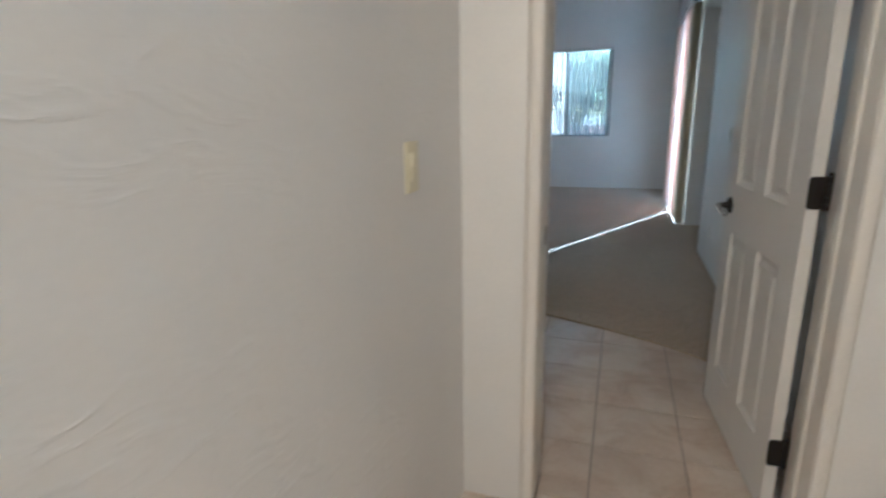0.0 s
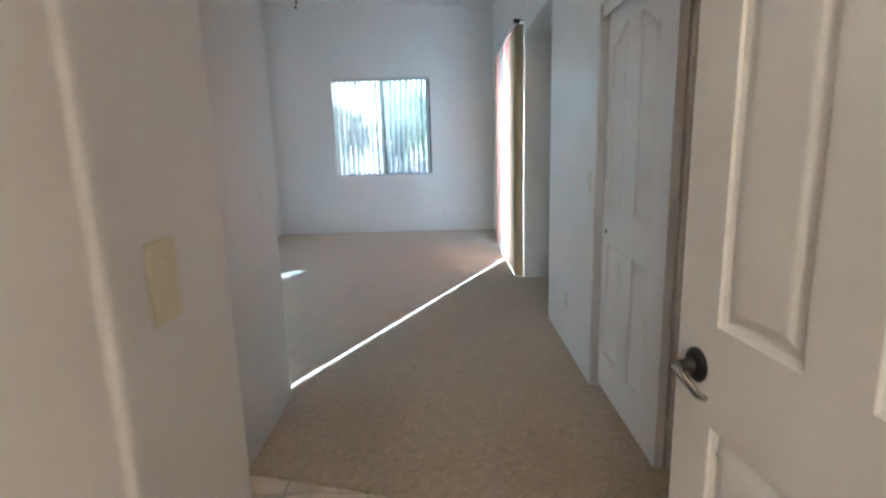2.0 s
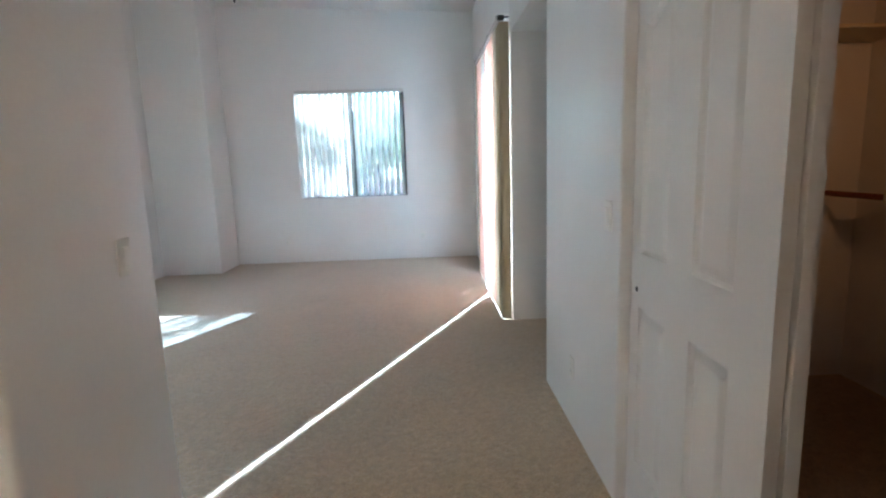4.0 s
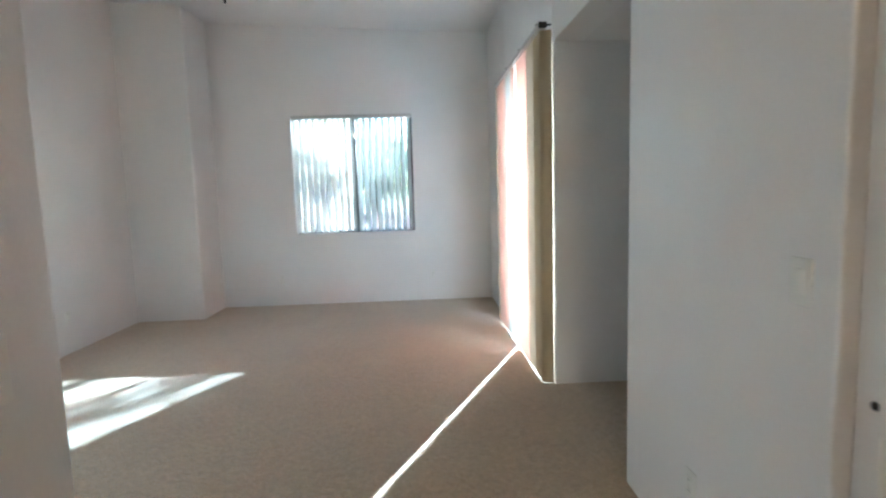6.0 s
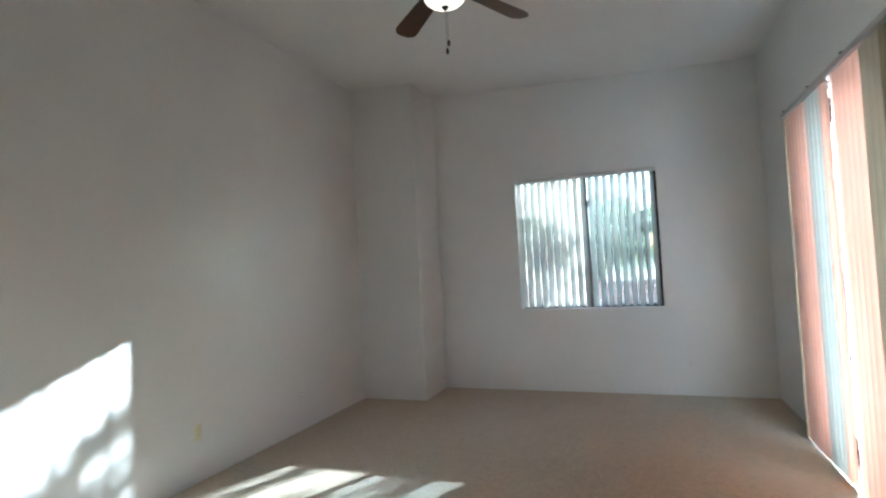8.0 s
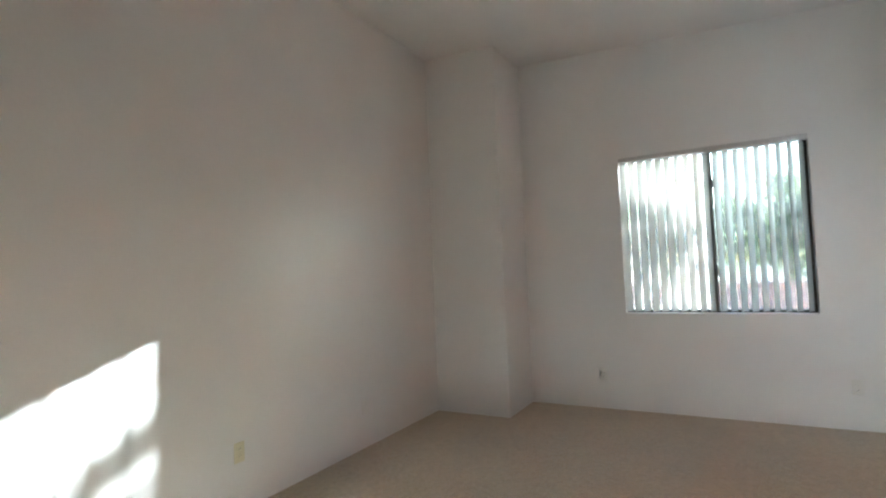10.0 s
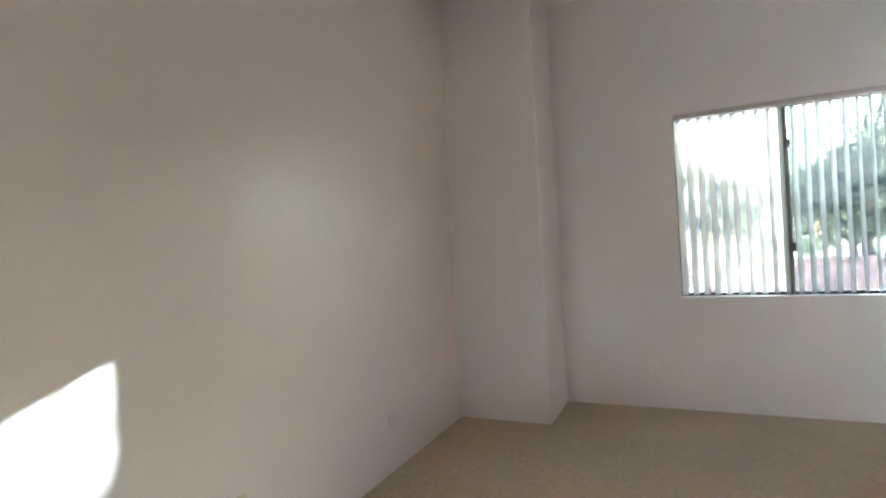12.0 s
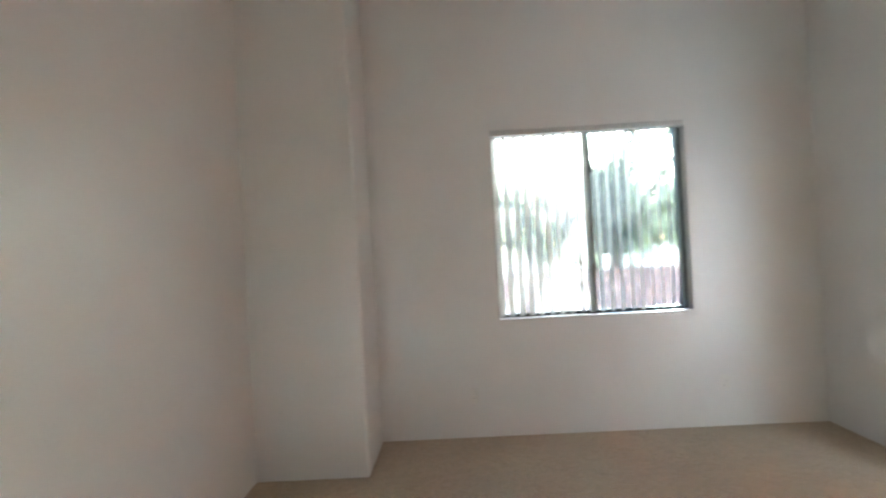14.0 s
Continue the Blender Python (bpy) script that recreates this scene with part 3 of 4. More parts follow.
vpart("body", solid(-2.0, 3.985, 0.09, XB - 0.175, YW, 0.825, 0.002), CHERRY)
vpart("toe_kick", solid(-2.0, 4.05, 0.0, XB - 0.175, YW, 0.09), CHERRY)
for x0, x1 in ((-1.02, -0.64), (-1.43, -1.05), (-1.84, -1.46)):
    vpart("drawer_front", solid(x0, 3.965, 0.655, x1, 3.985, 0.800, 0.005), CHERRY)
    dr = vpart("cabinet_door", solid(x0, 3.968, 0.12, x1, 3.985, 0.610, 0.004), CHERRY)
    for q in ((x0, 0.12, x0 + 0.055, 0.61), (x1 - 0.055, 0.12, x1, 0.61), (x0 + 0.055, 0.555, x1 - 0.055, 0.61), (x0 + 0.055, 0.12, x1 - 0.055, 0.175)):
        fr = part("frame_rail", solid(q[0], 3.960, q[1], q[2], 3.968, q[3], 0.002), CHERRY, dr)
        fr.matrix_parent_inverse = Matrix.Translation((1.3, -4.2, 0))
# counter with an oval bowl
b = bmesh.new()
cx, cy, ra, rb = -1.09, 4.21, 0.235, 0.165
outer = rounded([(-2.0, YW - 0.001, 0), (-2.0, 3.945, 0), (XB - 0.173, 3.945, 0), (XB - 0.173, YW - 0.001, 0)])
ov = [(cx + ra * math.cos(2 * math.pi * k / 40), cy + rb * math.sin(2 * math.pi * k / 40)) for k in range(40)]
vo = [b.verts.new((x, y, 0.877)) for x, y in outer]
es = [b.edges.new((vo[i], vo[(i + 1) % len(vo)])) for i in range(len(vo))]
loops = [[b.verts.new((x, y, 0.877)) for x, y in ov]]
es += [b.edges.new((loops[0][i], loops[0][(i + 1) % 40])) for i in range(40)]
bmesh.ops.triangle_fill(b, use_beauty=True, edges=es)
for s, z in ((0.985, 0.873), (0.95, 0.85), (0.86, 0.805), (0.68, 0.770), (0.35, 0.753), (0.08, 0.750)):
    loops.append([b.verts.new((cx + (x - cx) * s, cy + (y - cy) * s, z)) for x, y in ov])
for a, c in zip(loops, loops[1:]):
    for i in range(40):
        b.faces.new((a[i], a[(i + 1) % 40], c[(i + 1) % 40], c[i]))
b.faces.new(loops[-1])
low = [b.verts.new((x, y, 0.827)) for x, y in outer]
for i in range(len(vo)):
    b.faces.new((vo[i], vo[(i + 1) % len(vo)], low[(i + 1) % len(vo)], low[i]))
counter = thing("bathroom_countertop", b, MARBLE, "cream cultured marble vanity top with oval basin", "countertop")
part("front_edge", tube(bmesh.new(), [(-2.0, 3.948, 0.852), (XB - 0.175, 3.948, 0.852)], 0.025, 14), MARBLE, counter)
part("backsplash", solid(-2.0, YW - 0.022, 0.877, XB - 0.175, YW - 0.001, 0.978, 0.004), MARBLE, counter)
faucet = empty("faucet", "chrome two-handle bathroom faucet with arched spout", "faucet", (cx, 4.405, 0.877))
part("base", solid(-0.085, -0.026, 0, 0.085, 0.026, 0.014, 0.006), CHROME, faucet)
part("spout", tube(bmesh.new(), [(0, 0.0, 0.01), (0, 0.0, 0.095)] + [(0, -0.062 * (1 - math.cos(a)), 0.095 + 0.075 * math.sin(a)) for a in np.linspace(0.15, 2.75, 14)], [0.017] * 2 + [0.0125] * 14, 14), CHROME, faucet)
for sx in (-0.06, 0.06):
    hd = part("handle", lathe(bmesh.new(), [(0.022, 0.012), (0.024, 0.02), (0.015, 0.035), (0.012, 0.05), (0.017, 0.062), (0.012, 0.074), (0.004, 0.080)], 20, Matrix.Translation((sx, 0, 0))), CHROME, faucet)
    part("lever", tube(bmesh.new(), [(sx, 0, 0.066), (sx + math.copysign(0.03, sx), -0.004, 0.070), (sx + math.copysign(0.058, sx), -0.008, 0.074)], [0.006, 0.005, 0.006], 10), CHROME, hd)
b = solid(-1.98, YW - 0.007, 0.982, XB - 0.175, YW - 0.001, 1.955, 0.001)
thing("mirror", b, MIRROR, "large frameless bathroom wall mirror", "mirror")
light = empty("vanity_light", "lit vanity light bar with frosted globes above the mirror", "wall lamp", (-1.2, YW, 2.07))
part("back_plate", solid(-0.42, -0.03, -0.055, 0.42, -0.001, 0.055, 0.006), CHROME, light)
for k in range(4):
    gx = -0.315 + 0.21 * k
    part("globe", lathe(bmesh.new(), [(0.022, 0.0), (0.03, 0.012), (0.052, 0.04), (0.056, 0.07), (0.044, 0.105), (0.02, 0.122), (0.004, 0.125)], 20, Matrix.Translation((gx, -0.03, 0)) @ Matrix.Rotation(radians(90), 4, "X")), BULB, light, "lit frosted glass globe")
bar = empty("towel_bar", "chrome towel bar with round posts on the bathroom wall", "towel bar", (-2.16, YV, 1.335))
part("bar", tube(bmesh.new(), [(-0.30, 0.06, 0), (0.30, 0.06, 0)], 0.009, 12), CHROME, bar)
for sx in (-0.28, 0.28):
    part("post", lathe(bmesh.new(), [(0.026, 0.0), (0.026, 0.006), (0.012, 0.014), (0.011, 0.05), (0.015, 0.07), (0.004, 0.074)], 20, Matrix.Translation((sx, 0.0, 0)) @ Matrix.Rotation(radians(-90), 4, "X")), CHROME, bar)

# ---------------------------------------------------------------- plates


def plate(kind, at, turn, mat, label):
    """Wall plate, its back at the origin, looking along -y before the turn."""
    e = empty("light_switch" if kind == "switch" else "wall_outlet", label, "light switch" if kind == "switch" else "outlet", at, "wall plates")
    e.rotation_euler = (0, 0, radians(turn))
    part("plate", solid(-0.036, -0.0065, -0.058, 0.036, 0, 0.058, 0.003, 3), mat, e)
    if kind == "switch":
        part("rocker", solid(-0.0165, -0.0095, -0.033, 0.0165, -0.005, 0.033, 0.002), mat, e)
        rk = part("paddle", solid(-0.0145, -0.013, 0.000, 0.0145, -0.008, 0.031, 0.002), mat, e)
    else:
        for dz in (-0.0195, 0.0195):
            r = part("receptacle", solid(-0.017, -0.0085, dz - 0.014, 0.017, -0.005, dz + 0.014, 0.003), mat, e)
            for dx in (-0.006, 0.006):
                part("slot", solid(dx - 0.001, -0.0088, dz - 0.003, dx + 0.001, -0.0082, dz + 0.006), BLACK, r)
    for dz in ((-0.048, 0.048) if kind == "switch" else (0,)):
        part("screw", lathe(bmesh.new(), [(0.003, 0), (0.003, 0.0008), (0.001, 0.001)], 10, Matrix.Translation((0, -0.0063, dz)) @ Matrix.Rotation(radians(90), 4, "X")), mat, e)
    return e


plate("switch", (0.0, 1.615, 1.178), 90, IVORY, "ivory rocker light switch on the hall wall")
plate("switch", (XV, 2.64, 1.167), 90, IVORY, "ivory rocker light switch beside the bathroom")
plate("switch", (XB, 4.41, 1.097), 90, CREAMW, "white light switch on the plaster wall")
plate("switch", (XR, 4.752, 1.133), -90, CREAMW, "white light switch beside the closet")
plate("outlet", (XR, 5.236, 0.32), -90, CREAMW, "white outlet low on the wall")
plate("outlet", (XL, 7.167, 0.353), 90, IVORY, "ivory outlet low on the bedroom wall")
plate("outlet", (XL, 8.365, 0.33), 90, CREAMW, "white blank outlet low on the bedroom wall")
plate("outlet", (-1.496, YF, 0.33), 0, CREAMW, "cream outlet below the window")
plate("outlet", (0.425, YF, 0.34), 0, CREAMW, "white outlet low on the window wall")

# wall vent above the passage
vent = empty("wall_vent", "white louvred air vent high on the wall", "vent", (XR, 6.79, 2.68))
part("frame", solid(-0.010, -0.14, -0.13, -0.0005, 0.14, -0.11, 0.002), CREAMW, vent)
part("frame", solid(-0.010, -0.14, 0.11, -0.0005, 0.14, 0.13, 0.002), CREAMW, vent)
part("frame", solid(-0.010, -0.14, -0.11, -0.0005, -0.12, 0.11, 0.002), CREAMW, vent)
part("frame", solid(-0.010, 0.12, -0.11, -0.0005, 0.14, 0.11, 0.002), CREAMW, vent)
# Black sheet stands in for the unlit duct behind the slats.
part("backing", solid(-0.002, -0.12, -0.11, -0.0005, 0.12, 0.11), BLACK, vent)
for k in range(11):
    s = part("slat", solid(-0.007, -0.12, -0.0012, 0.003, 0.12, 0.0012), CREAMW, vent)
    s.location = (-0.004, 0, -0.10 + 0.02 * k)
    s.rotation_euler = (0, radians(35), 0)

# ---------------------------------------------------------------- bedroom window
YG = YF + 0.118
window = struct("window_1", solid(WX0, YG - 0.03, WZ0, WX0 + 0.035, YG + 0.03, WZ1, 0.002), ALU, "dark aluminium sliding window with two panes")
part("window_frame", solid(WX1 - 0.035, YG - 0.03, WZ0, WX1 - 0.001, YG + 0.03, WZ1, 0.002), ALU, window)
part("window_frame", solid(WX0 + 0.035, YG - 0.03, WZ0, WX1 - 0.035, YG + 0.03, WZ0 + 0.035, 0.002), ALU, window)
part("window_frame", solid(WX0 + 0.035, YG - 0.03, WZ1 - 0.035, WX1 - 0.035, YG + 0.03, WZ1, 0.002), ALU, window)
MX = -0.515
part("meeting_stile", solid(MX - 0.030, YG - 0.045, WZ0 + 0.02, MX + 0.030, YG - 0.005, WZ1 - 0.02, 0.003), STILE, window)
for (x0, x1, g) in ((WX0 + 0.035, MX - 0.03, GREYED), (MX + 0.02, WX1 - 0.035, TINTED)):
    part("pane", solid(x0, YG - 0.003, WZ0 + 0.035, x1, YG + 0.003, WZ1 - 0.035), g, window, smooth=False)
for lz in (1.27, 2.05):
    latch = part("latch", solid(MX + 0.030, YG - 0.052, lz - 0.035, MX + 0.046, YG - 0.012, lz + 0.035, 0.003), BRONZE, window, "small dark sash latch")
    part("latch_tab", solid(MX + 0.034, YG - 0.064, lz - 0.010, MX + 0.042, YG - 0.050, lz + 0.010, 0.002), BRONZE, latch)
part("window_sill", solid(WX0, YF - 0.004, WZ0 - 0.004, WX1, YG - 0.03, WZ0 + 0.010, 0.003), WALL, window, "white painted sill")

VW, VP = 0.089, 0.0775


def vane(parent, x, y, z0, z1, turn, mat, width=VW):
    """One slightly cupped vertical vane; turn 0 lies along x."""
    bm = bmesh.new()
    k, t = 6, 0.0016
    front, back = [], []
    for i in range(k + 1):
        u = (i / k - 0.5) * width
        d = 0.006 * (1 - (2 * i / k - 1) ** 2)
        front.append((u, d - t / 2))
        back.append((u, d + t / 2))
    prism(bm, front + back[::-1], 0, z1 - z0)
    ob = part("vane", bm, mat, parent)
    ob.location = (x, y, z0)
    ob.rotation_euler = (0, 0, radians(turn))
    return ob


rnd = random.Random(4)
YVN = YF + 0.045
wb = empty("window_blind", "white vertical vane blind, vanes turned open", "blind")
part("headrail", solid(WX0 + 0.003, YF - 0.006, WZ1 - 0.045, WX1 - 0.003, YF + 0.050, WZ1 - 0.003, 0.003), RAIL, wb, "pale aluminium headrail")
nv = 19
for k in range(nv):
    x = WX0 + 0.030 + (WX1 - WX0 - 0.075) * k / (nv - 1)
    turn = 90 - 31 + rnd.uniform(-2.5, 2.5)
    v = vane(wb, x, YVN, WZ0 + 0.022, WZ1 - 0.050, turn, VANE_W)
    cl = part("carrier", solid(-0.008, -0.004, 0, 0.008, 0.004, 0.018, 0.001), RAIL, wb)
    cl.location = (x, YVN, WZ1 - 0.060)

# ---------------------------------------------------------------- patio door and its blind
XG = XR + 0.12
patio = struct("door_4", solid(XG - 0.05, YS0, 0, XG + 0.05, YS0 + 0.045, ZS, 0.003), ALU, "dark aluminium sliding patio door")
part("door_frame", solid(XG - 0.05, YS1 - 0.045, 0, XG + 0.05, YS1, ZS, 0.003), ALU, patio)
part("door_frame", solid(XG - 0.05, YS0 + 0.045, ZS - 0.045, XG + 0.05, YS1 - 0.045, ZS, 0.003), ALU, patio)
part("threshold", solid(XG - 0.05, YS0 + 0.045, 0, XG + 0.05, YS1 - 0.045, 0.03, 0.003), ALU, patio)
YM = (YS0 + YS1) / 2
for y0, y1, dx in ((YS0 + 0.045, YM + 0.03, -0.022), (YM - 0.03, YS1 - 0.045, 0.022)):
    sash = part("sash", solid(XG + dx - 0.016, y0, 0.03, XG + dx + 0.016, y0 + 0.055, ZS - 0.045, 0.003), ALU, patio)
    part("stile", solid(XG + dx - 0.016, y1 - 0.055, 0.03, XG + dx + 0.016, y1, ZS - 0.045, 0.003), ALU, sash)
    part("rail", solid(XG + dx - 0.016, y0 + 0.055, 0.03, XG + dx + 0.016, y1 - 0.055, 0.11, 0.003), ALU, sash)
    part("rail", solid(XG + dx - 0.016, y0 + 0.055, ZS - 0.11, XG + dx + 0.016, y1 - 0.055, ZS - 0.045, 0.003), ALU, sash)
    part("pane", solid(XG + dx - 0.003, y0 + 0.055, 0.11, XG + dx + 0.003, y1 - 0.055, ZS - 0.11), CLEAR, sash, smooth=False)
db = empty("door_blind", "vertical vane blind drawn across the patio door, salmon glow in its colour", "blind")
XVN = 1.118
part("headrail", solid(XVN - 0.030, 7.03, 2.425, XVN + 0.022, 8.985, 2.462, 0.003), RAIL, db, "pale aluminium headrail")
part("end_cap", solid(XVN - 0.031, 7.020, 2.422, XVN + 0.023, 7.031, 2.463, 0.003), BRONZE, db, "dark headrail end cap")
for y in (7.1, 7.7, 8.3, 8.9):
    part("mounting_clip", solid(XVN - 0.033, y - 0.012, 2.460, XR - 0.001, y + 0.012, 2.470, 0.002), BRONZE, db)
y = 8.915
while y > 7.18:
    # Copy chosen by where sun and shade fall along the blind.
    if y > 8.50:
        tilt, mat = -11, VANE_GLOW
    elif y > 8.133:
        tilt, mat = -2, VANE_SUNLIT
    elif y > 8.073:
        tilt, mat = -9, VANE_GLOW
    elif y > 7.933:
        tilt, mat = 21 if y < 8.003 else 9, VANE_GLOW
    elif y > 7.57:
        tilt, mat = -12, VANE_GLOW
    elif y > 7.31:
        tilt, mat = -4, VANE_DIM
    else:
        tilt, mat = -6, VANE_SHADED
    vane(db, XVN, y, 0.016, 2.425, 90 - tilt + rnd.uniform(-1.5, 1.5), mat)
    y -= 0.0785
vane(db, XVN, 7.118, 0.016, 2.425, 96, VANE_SHADED)
# Turned across the ends to stop light leaking past the blind.
vane(db, XVN + 0.028, 7.078, 0.016, 2.425, 90 + 78, VANE_SHADED, 0.080)
vane(db, XVN + 0.025, 8.964, 0.016, 2.425, 90 + 80, VANE_SHADED, 0.088)

# ---------------------------------------------------------------- ceiling fan
FX, FY, FZ = -0.905, 7.02, 3.0
fan = empty("ceiling_fan", "dark wood five-blade ceiling fan with lit glass bowl", "ceiling fan", (FX, FY, FZ))
zc = zl + (zr - zl) * (FX - XL) / (XR - XL) - FZ
part("canopy", lathe(bmesh.new(), [(0.02, zc - 0.075), (0.045, zc - 0.06), (0.068, zc - 0.03), (0.072, zc + 0.004)], 28), BRONZE, fan)
part("downrod", tube(bmesh.new(), [(0, 0, 0.09), (0, 0, zc - 0.05)], 0.013, 14), BRONZE, fan)
part("motor", lathe(bmesh.new(), [(0.03, 0.13), (0.075, 0.115), (0.105, 0.085), (0.112, 0.045), (0.105, 0.0), (0.085, -0.025), (0.06, -0.035), (0.05, -0.055)], 32), BRONZE, fan)
for k in range(5):
    m = Matrix.Rotation(radians(62.5 + 72 * k), 4, "Z")
    arm = part("blade_arm", prism(bmesh.new(), rounded([(0.09, -0.018, 0), (0.19, -0.045, 0.02), (0.24, -0.03, 0.02), (0.24, 0.03, 0.02), (0.19, 0.045, 0.02), (0.09, 0.018, 0)]), -0.006, -0.001, m), BRONZE, fan, "dark bronze blade arm")
    out = rounded([(0.17, -0.052, 0.02), (0.665, -0.074, 0.05), (0.705, 0.0, 0.05), (0.665, 0.074, 0.05), (0.17, 0.052, 0.02)])
    part("blade", prism(bmesh.new(), out, 0.001, 0.008, m @ Matrix.Rotation(radians(11), 4, "X")), WALNUT, fan, "dark walnut fan blade")
part("light_fitter", lathe(bmesh.new(), [(0.05, -0.05), (0.075, -0.058), (0.10, -0.066), (0.10, -0.072)], 32), BRONZE, fan)
part("bowl", lathe(bmesh.new(), [(0.098, -0.07), (0.118, -0.074), (0.112, -0.094), (0.090, -0.116), (0.055, -0.130), (0.015, -0.135)], 36), BOWL, fan, "glowing frosted glass bowl")
part("finial", lathe(bmesh.new(), [(0.018, -0.132), (0.022, -0.138), (0.012, -0.148), (0.005, -0.158)], 18), BRONZE, fan)
for dx, zb in ((0.0, -0.37), (0.010, -0.325)):
    ch = part("pull_chain", tube(bmesh.new(), [(dx, 0, -0.15), (dx, 0, zb)], 0.0014, 6), NICKEL, fan)
    part("pull_knob", lathe(bmesh.new(), [(0.003, zb + 0.004), (0.007, zb - 0.004), (0.0085, zb - 0.02), (0.005, zb - 0.032)], 14, Matrix.Translation((dx, 0, 0))), BLACK, ch)

# ---------------------------------------------------------------- outdoors
b = bmesh.new()
g = [b.verts.new(p) for p in ((-900, -900, -0.16), (900, -900, -0.16), (900, 900, -0.16), (-900, 900, -0.16))]
b.faces.new(g)
struct("ground", b, SOIL, "gravelly desert ground", False)
b = bmesh.new()
box(b, -14, 15.6, -0.2, 10.2, 15.8, 0.92)
box(b, -14.02, 15.57, 0.92, 10.22, 15.83, 0.98, 0.01)
thing("garden_wall", b, STUCCO, "pink stuccoed garden wall with a flat cap", "wall", smooth=False)
b = bmesh.new()
box(b, 6.0, 3.0, -0.2, 6.2, 12.4, 1.36)
box(b, 5.97, 2.98, 1.36, 6.23, 12.42, 1.42, 0.01)
thing("garden_wall", b, STUCCO, "pink stuccoed garden wall beside the patio", "wall", smooth=False)


def tree(at, height, crown, seed, leaves, size=1.0, label="olive-green small-leaved desert tree behind the garden wall"):
    """crown: list of (dx, dy, z, r, share); thin limbs run to each clump, small leaves scatter about it."""
    r = random.Random(seed)
    e = empty("tree", label, "tree", at, "garden trees")
    bm = bmesh.new()
    fork = Vector((0, 0, height * 0.28))
    tube(bm, [(0, 0, 0), (0.06, 0.02, height * 0.12), fork], [0.16, 0.13, 0.11], 10)
    ends = []
    for dx, dy, z, rad, share in crown:
        end = Vector((dx, dy, z))
        midp = fork.lerp(end, 0.5) + Vector((r.uniform(-.2, .2), r.uniform(-.2, .2), 0.15))
        tube(bm, [fork, midp, end], [0.08, 0.045, 0.02], 7)
        for q in range(9):
            d = Vector((r.gauss(0, 1), r.gauss(0, 1), r.gauss(0.2, 0.7))).normalized() * rad * r.uniform(0.6, 1.15)
            p0 = midp.lerp(end, r.uniform(0.3, 1.0))
            tube(bm, [p0, p0.lerp(end + d, 0.55) + Vector((0, 0, 0.05)), end + d], [0.016, 0.010, 0.004], 5)
            ends.append((end + d, rad, share))
    part("trunk", bm, BARK, e)
    verts, faces = [], []
    for q in range(leaves):
        c, rad, share = r.choice(ends)
        if r.random() > share:
            continue
        p = c + Vector((r.gauss(0, 0.30), r.gauss(0, 0.30), r.gauss(0, 0.24))) * rad
        a = Vector((r.gauss(0, 1), r.gauss(0, 1), r.gauss(0, 1))).normalized()
        s = a.cross(Vector((r.gauss(0, 1), r.gauss(0, 1), r.gauss(0, 1)))).normalized()
        ln, wd = size * r.uniform(0.03, 0.075), size * r.uniform(0.012, 0.026)
        i = len(verts)
        verts += [p - a * ln, p + s * wd, p + a * ln, p - s * wd]
        faces.append((i, i + 1, i + 2, i + 3))
    me = bpy.data.meshes.new("crown")
    me.from_pydata([tuple(v) for v in verts], [], faces)
    me.materials.append(LEAF)
    c = new("crown", me)
    c.parent = e
    tagged(c, "small olive-green leaves", kind="stuff")
    return e


tree((2.0, 17.9, -0.16), 5.0, [(-1.0, 0, 2.2, 0.9, 1), (0.1, -0.3, 2.5, 1.0, 1), (1.0, 0.2, 2.4, 0.9, 1), (0.4, 0.3, 2.7, 0.75, 0.8), (0.55, -0.2, 4.22, 0.26, 0.05), (0.64, -0.2, 4.44, 0.20, 0.035), (0.86, -0.2, 4.16, 0.22, 0.04), (0.44, -0.2, 4.62, 0.15, 0.02), (-0.7, 0.2, 2.9, 0.7, 0.7), (0.2, 0, 5.3, 0.8, 0.03), (1.7, -0.1, 3.9, 0.5, 0.16), (2.3, 0.1, 3.7, 0.7, 0.14)], 3, 44000, 1.2)
tree((-2.4, 19.0, -0.16), 4.6, [(-1.0, 0, 2.2, 1.0, 1), (0.2, -0.3, 2.7, 1.0, 1), (1.1, 0.2, 2.3, 0.9, 1), (0.3, 0.3, 3.6, 0.9, 0.6)], 5, 11000)
# Unseen; its high crown is placed to shade the top of the patio blind.
tree((7.4, 18.6, -0.16), 8.0, [(-1.1, 0, 6.7, 0.8, 0.9), (0.2, -0.3, 7.0, 0.9, 0.9), (1.2, 0.2, 6.4, 1.0, 0.8), (-0.2, 0.3, 7.8, 1.0, 0.7), (-1.2, 0, 5.95, 0.45, 0.5), (-0.7, 0, 6.35, 0.5, 0.5), (-0.9, 0, 5.4, 0.40, 0.10), (-0.4, 0.1, 5.2, 0.35, 0.06)], 8, 15000)
# Unseen too; added beyond the patio wall, meant to dapple the door's sunlight.
tree((8.6, 11.6, -0.16), 4.6, [(-0.9, 0, 2.4, 1.0, 1), (0.3, -0.5, 2.9, 1.0, 1), (0.2, 0.8, 2.3, 0.9, 1)], 9, 9000)

far = random.Random(21)
for k in range(9):
    x = -9.0 + 2.6 * k + far.uniform(-0.5, 0.5)
    tall = far.uniform(3.6, 5.0)
    clumps = [(far.uniform(-1.4, 1.4), far.uniform(-0.6, 0.6), tall * far.uniform(0.3, 0.85), far.uniform(0.8, 1.15), 1) for q in range(8)]
    tree((x, 25.0 + far.uniform(-1.5, 2.5), -0.16), tall, clumps, 40 + k, 9000, 1.7, "pale olive shrubby tree in the distance")

# ---------------------------------------------------------------- floor tiles


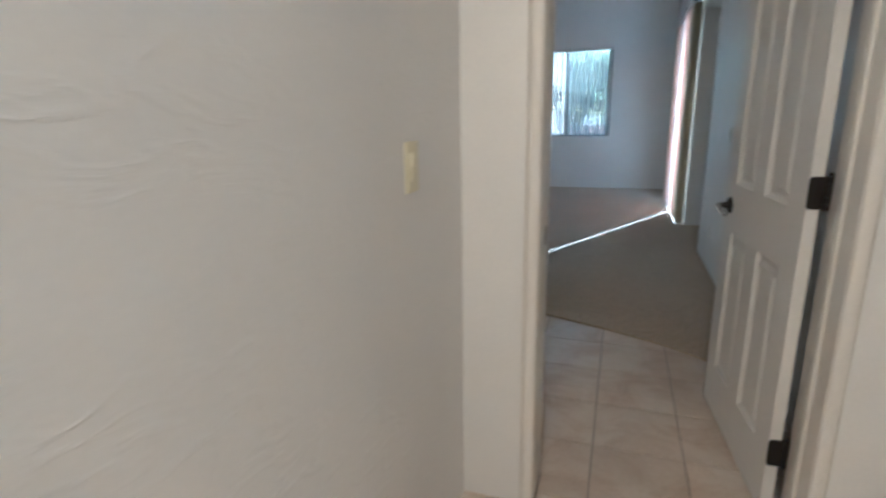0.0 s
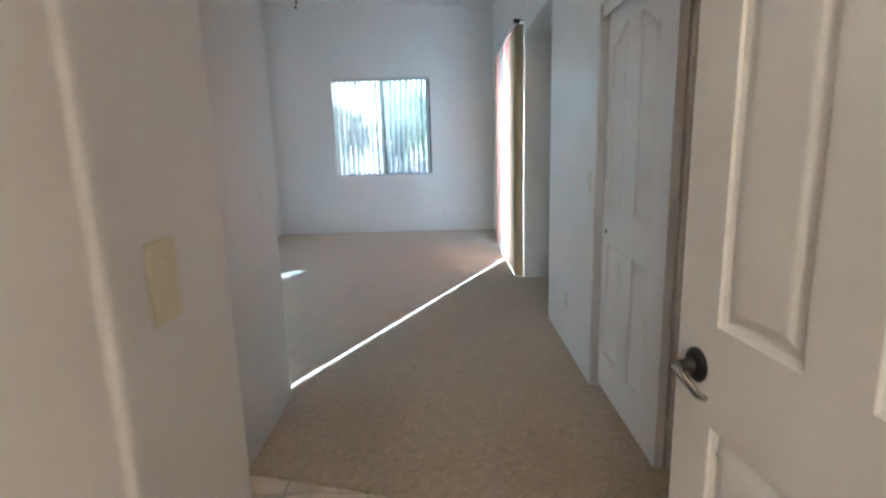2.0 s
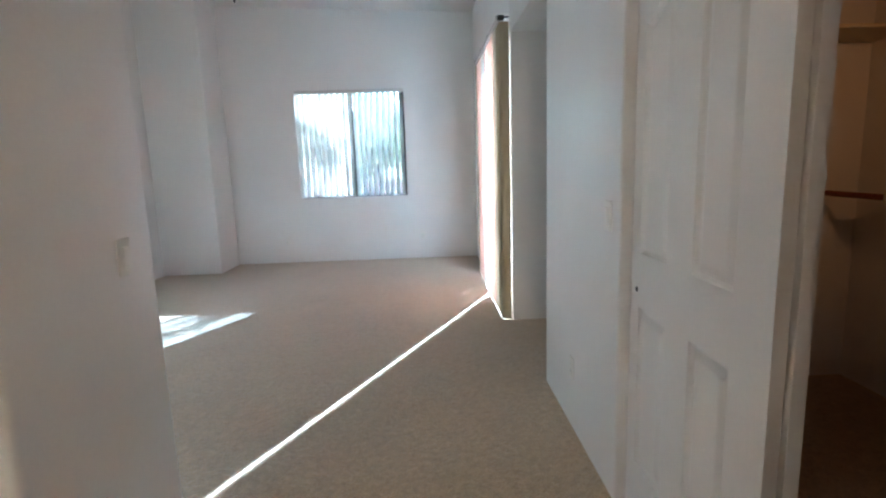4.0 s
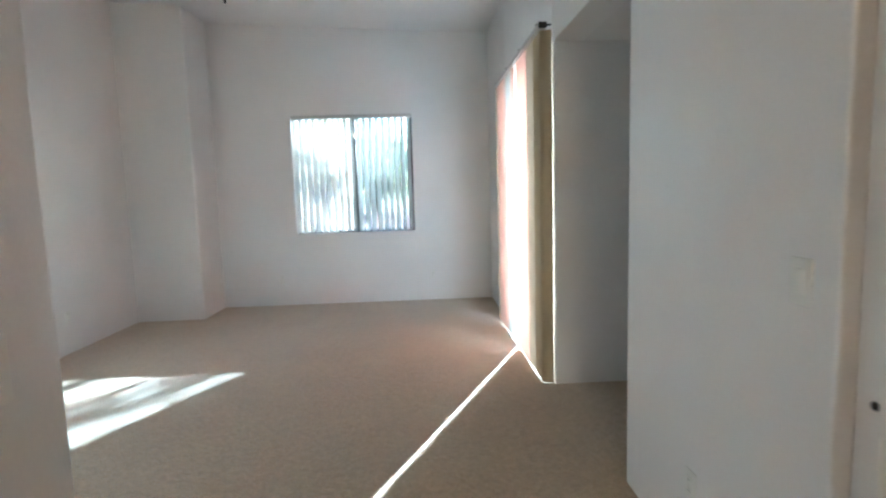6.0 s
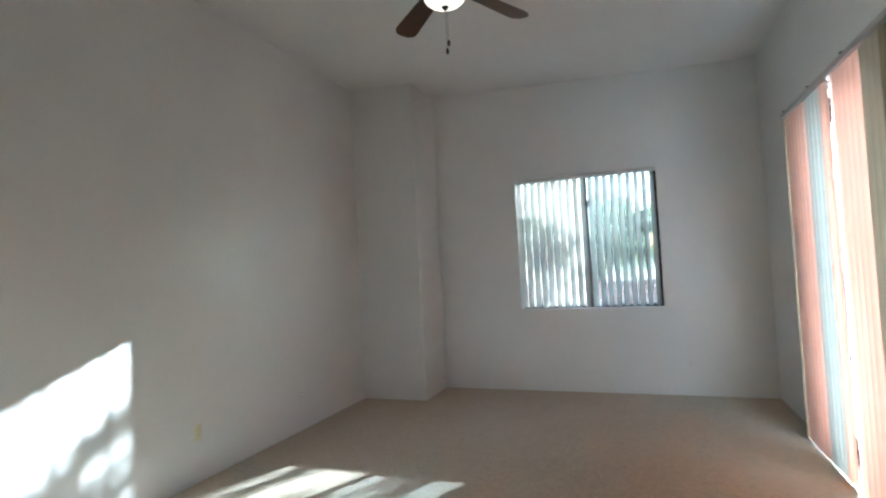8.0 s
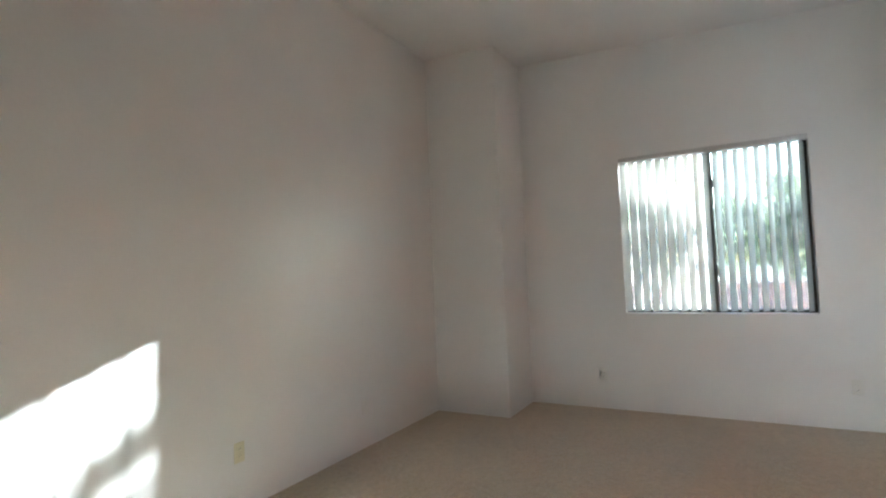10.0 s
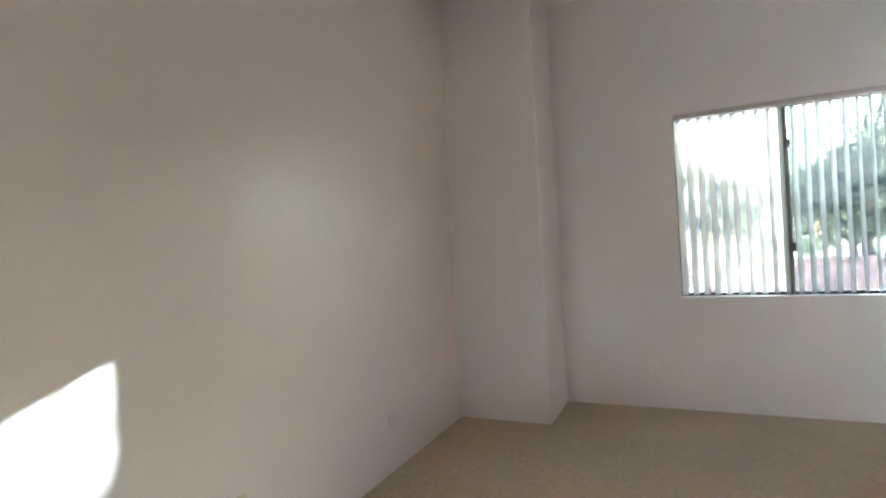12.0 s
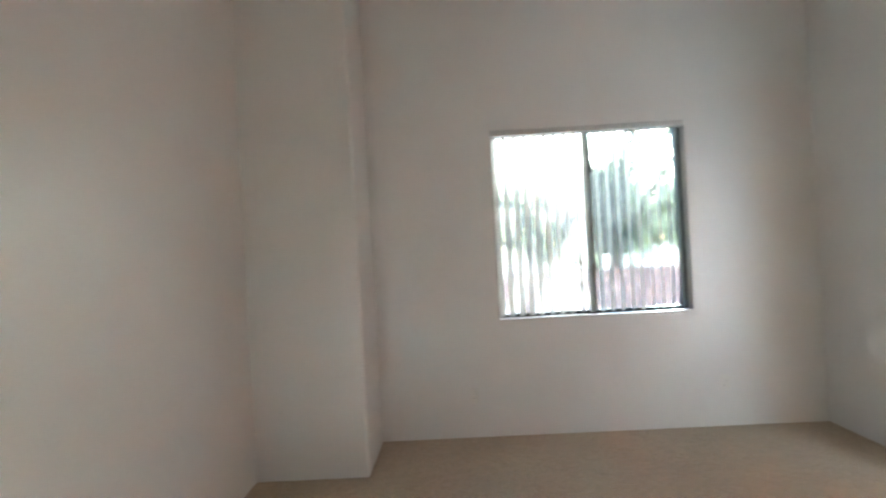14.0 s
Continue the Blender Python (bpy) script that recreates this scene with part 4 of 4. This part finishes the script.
def clip(poly, a, c):
    """Keep what lies to the left of the line a to c."""
    out = []
    side = lambda p: (c[0] - a[0]) * (p[1] - a[1]) - (c[1] - a[1]) * (p[0] - a[0])
    for i in range(len(poly)):
        p, q = poly[i], poly[(i + 1) % len(poly)]
        sp_, sq = side(p), side(q)
        if sp_ >= 0:
            out.append(p)
        if sp_ * sq < 0:
            s = sp_ / (sp_ - sq)
            out.append((p[0] + (q[0] - p[0]) * s, p[1] + (q[1] - p[1]) * s))
    return out


def within(poly, x0, y0, x1, y1):
    for a, c in (((x0, y0), (x1, y0)), ((x1, y0), (x1, y1)), ((x1, y1), (x0, y1)), ((x0, y1), (x0, y0))):
        if poly:
            poly = clip(poly, a, c)
    return poly


P, GAP = 0.337, 0.0035
rooms = ((0.0, -1.6, 1.25, 2.02), (0.246, 2.02, 1.009, 2.19), (XV, 2.19, XR, YV), (XB - 0.17, YV, XR, 4.1), (-2.9, YV, XB - 0.17, YW))
for rm in rooms:
    for i in range(-10, 5):
        for j in range(-17, 6):
            x0, y0 = 0.080 + P * i, 3.432 + P * j
            poly = within([(x0 + GAP, y0 + GAP), (x0 + P - GAP, y0 + GAP), (x0 + P - GAP, y0 + P - GAP), (x0 + GAP, y0 + P - GAP)], *rm)
            if rm[3] == 4.1:
                for a, c in zip(SEAM[1:], SEAM):
                    poly = clip(poly, a, c) if poly else poly
            if len(poly) < 3:
                continue
            area2 = sum(poly[k][0] * poly[(k + 1) % len(poly)][1] - poly[(k + 1) % len(poly)][0] * poly[k][1] for k in range(len(poly)))
            if area2 < 0.002:
                continue
            cx0, cy0 = sum(p[0] for p in poly) / len(poly), sum(p[1] for p in poly) / len(poly)
            bm = bmesh.new()
            lo = [bm.verts.new((x, y, -0.0055)) for x, y in poly]
            md = [bm.verts.new((x, y, -0.0015)) for x, y in poly]
            hi = [bm.verts.new((cx0 + (x - cx0) * 0.985, cy0 + (y - cy0) * 0.985, 0.0)) for x, y in poly]
            for A, B in ((lo, md), (md, hi)):
                for k in range(len(poly)):
                    bm.faces.new((A[k], A[(k + 1) % len(poly)], B[(k + 1) % len(poly)], B[k]))
            bm.faces.new(hi)
            part("tile", bm, TILE, floor, smooth=False)
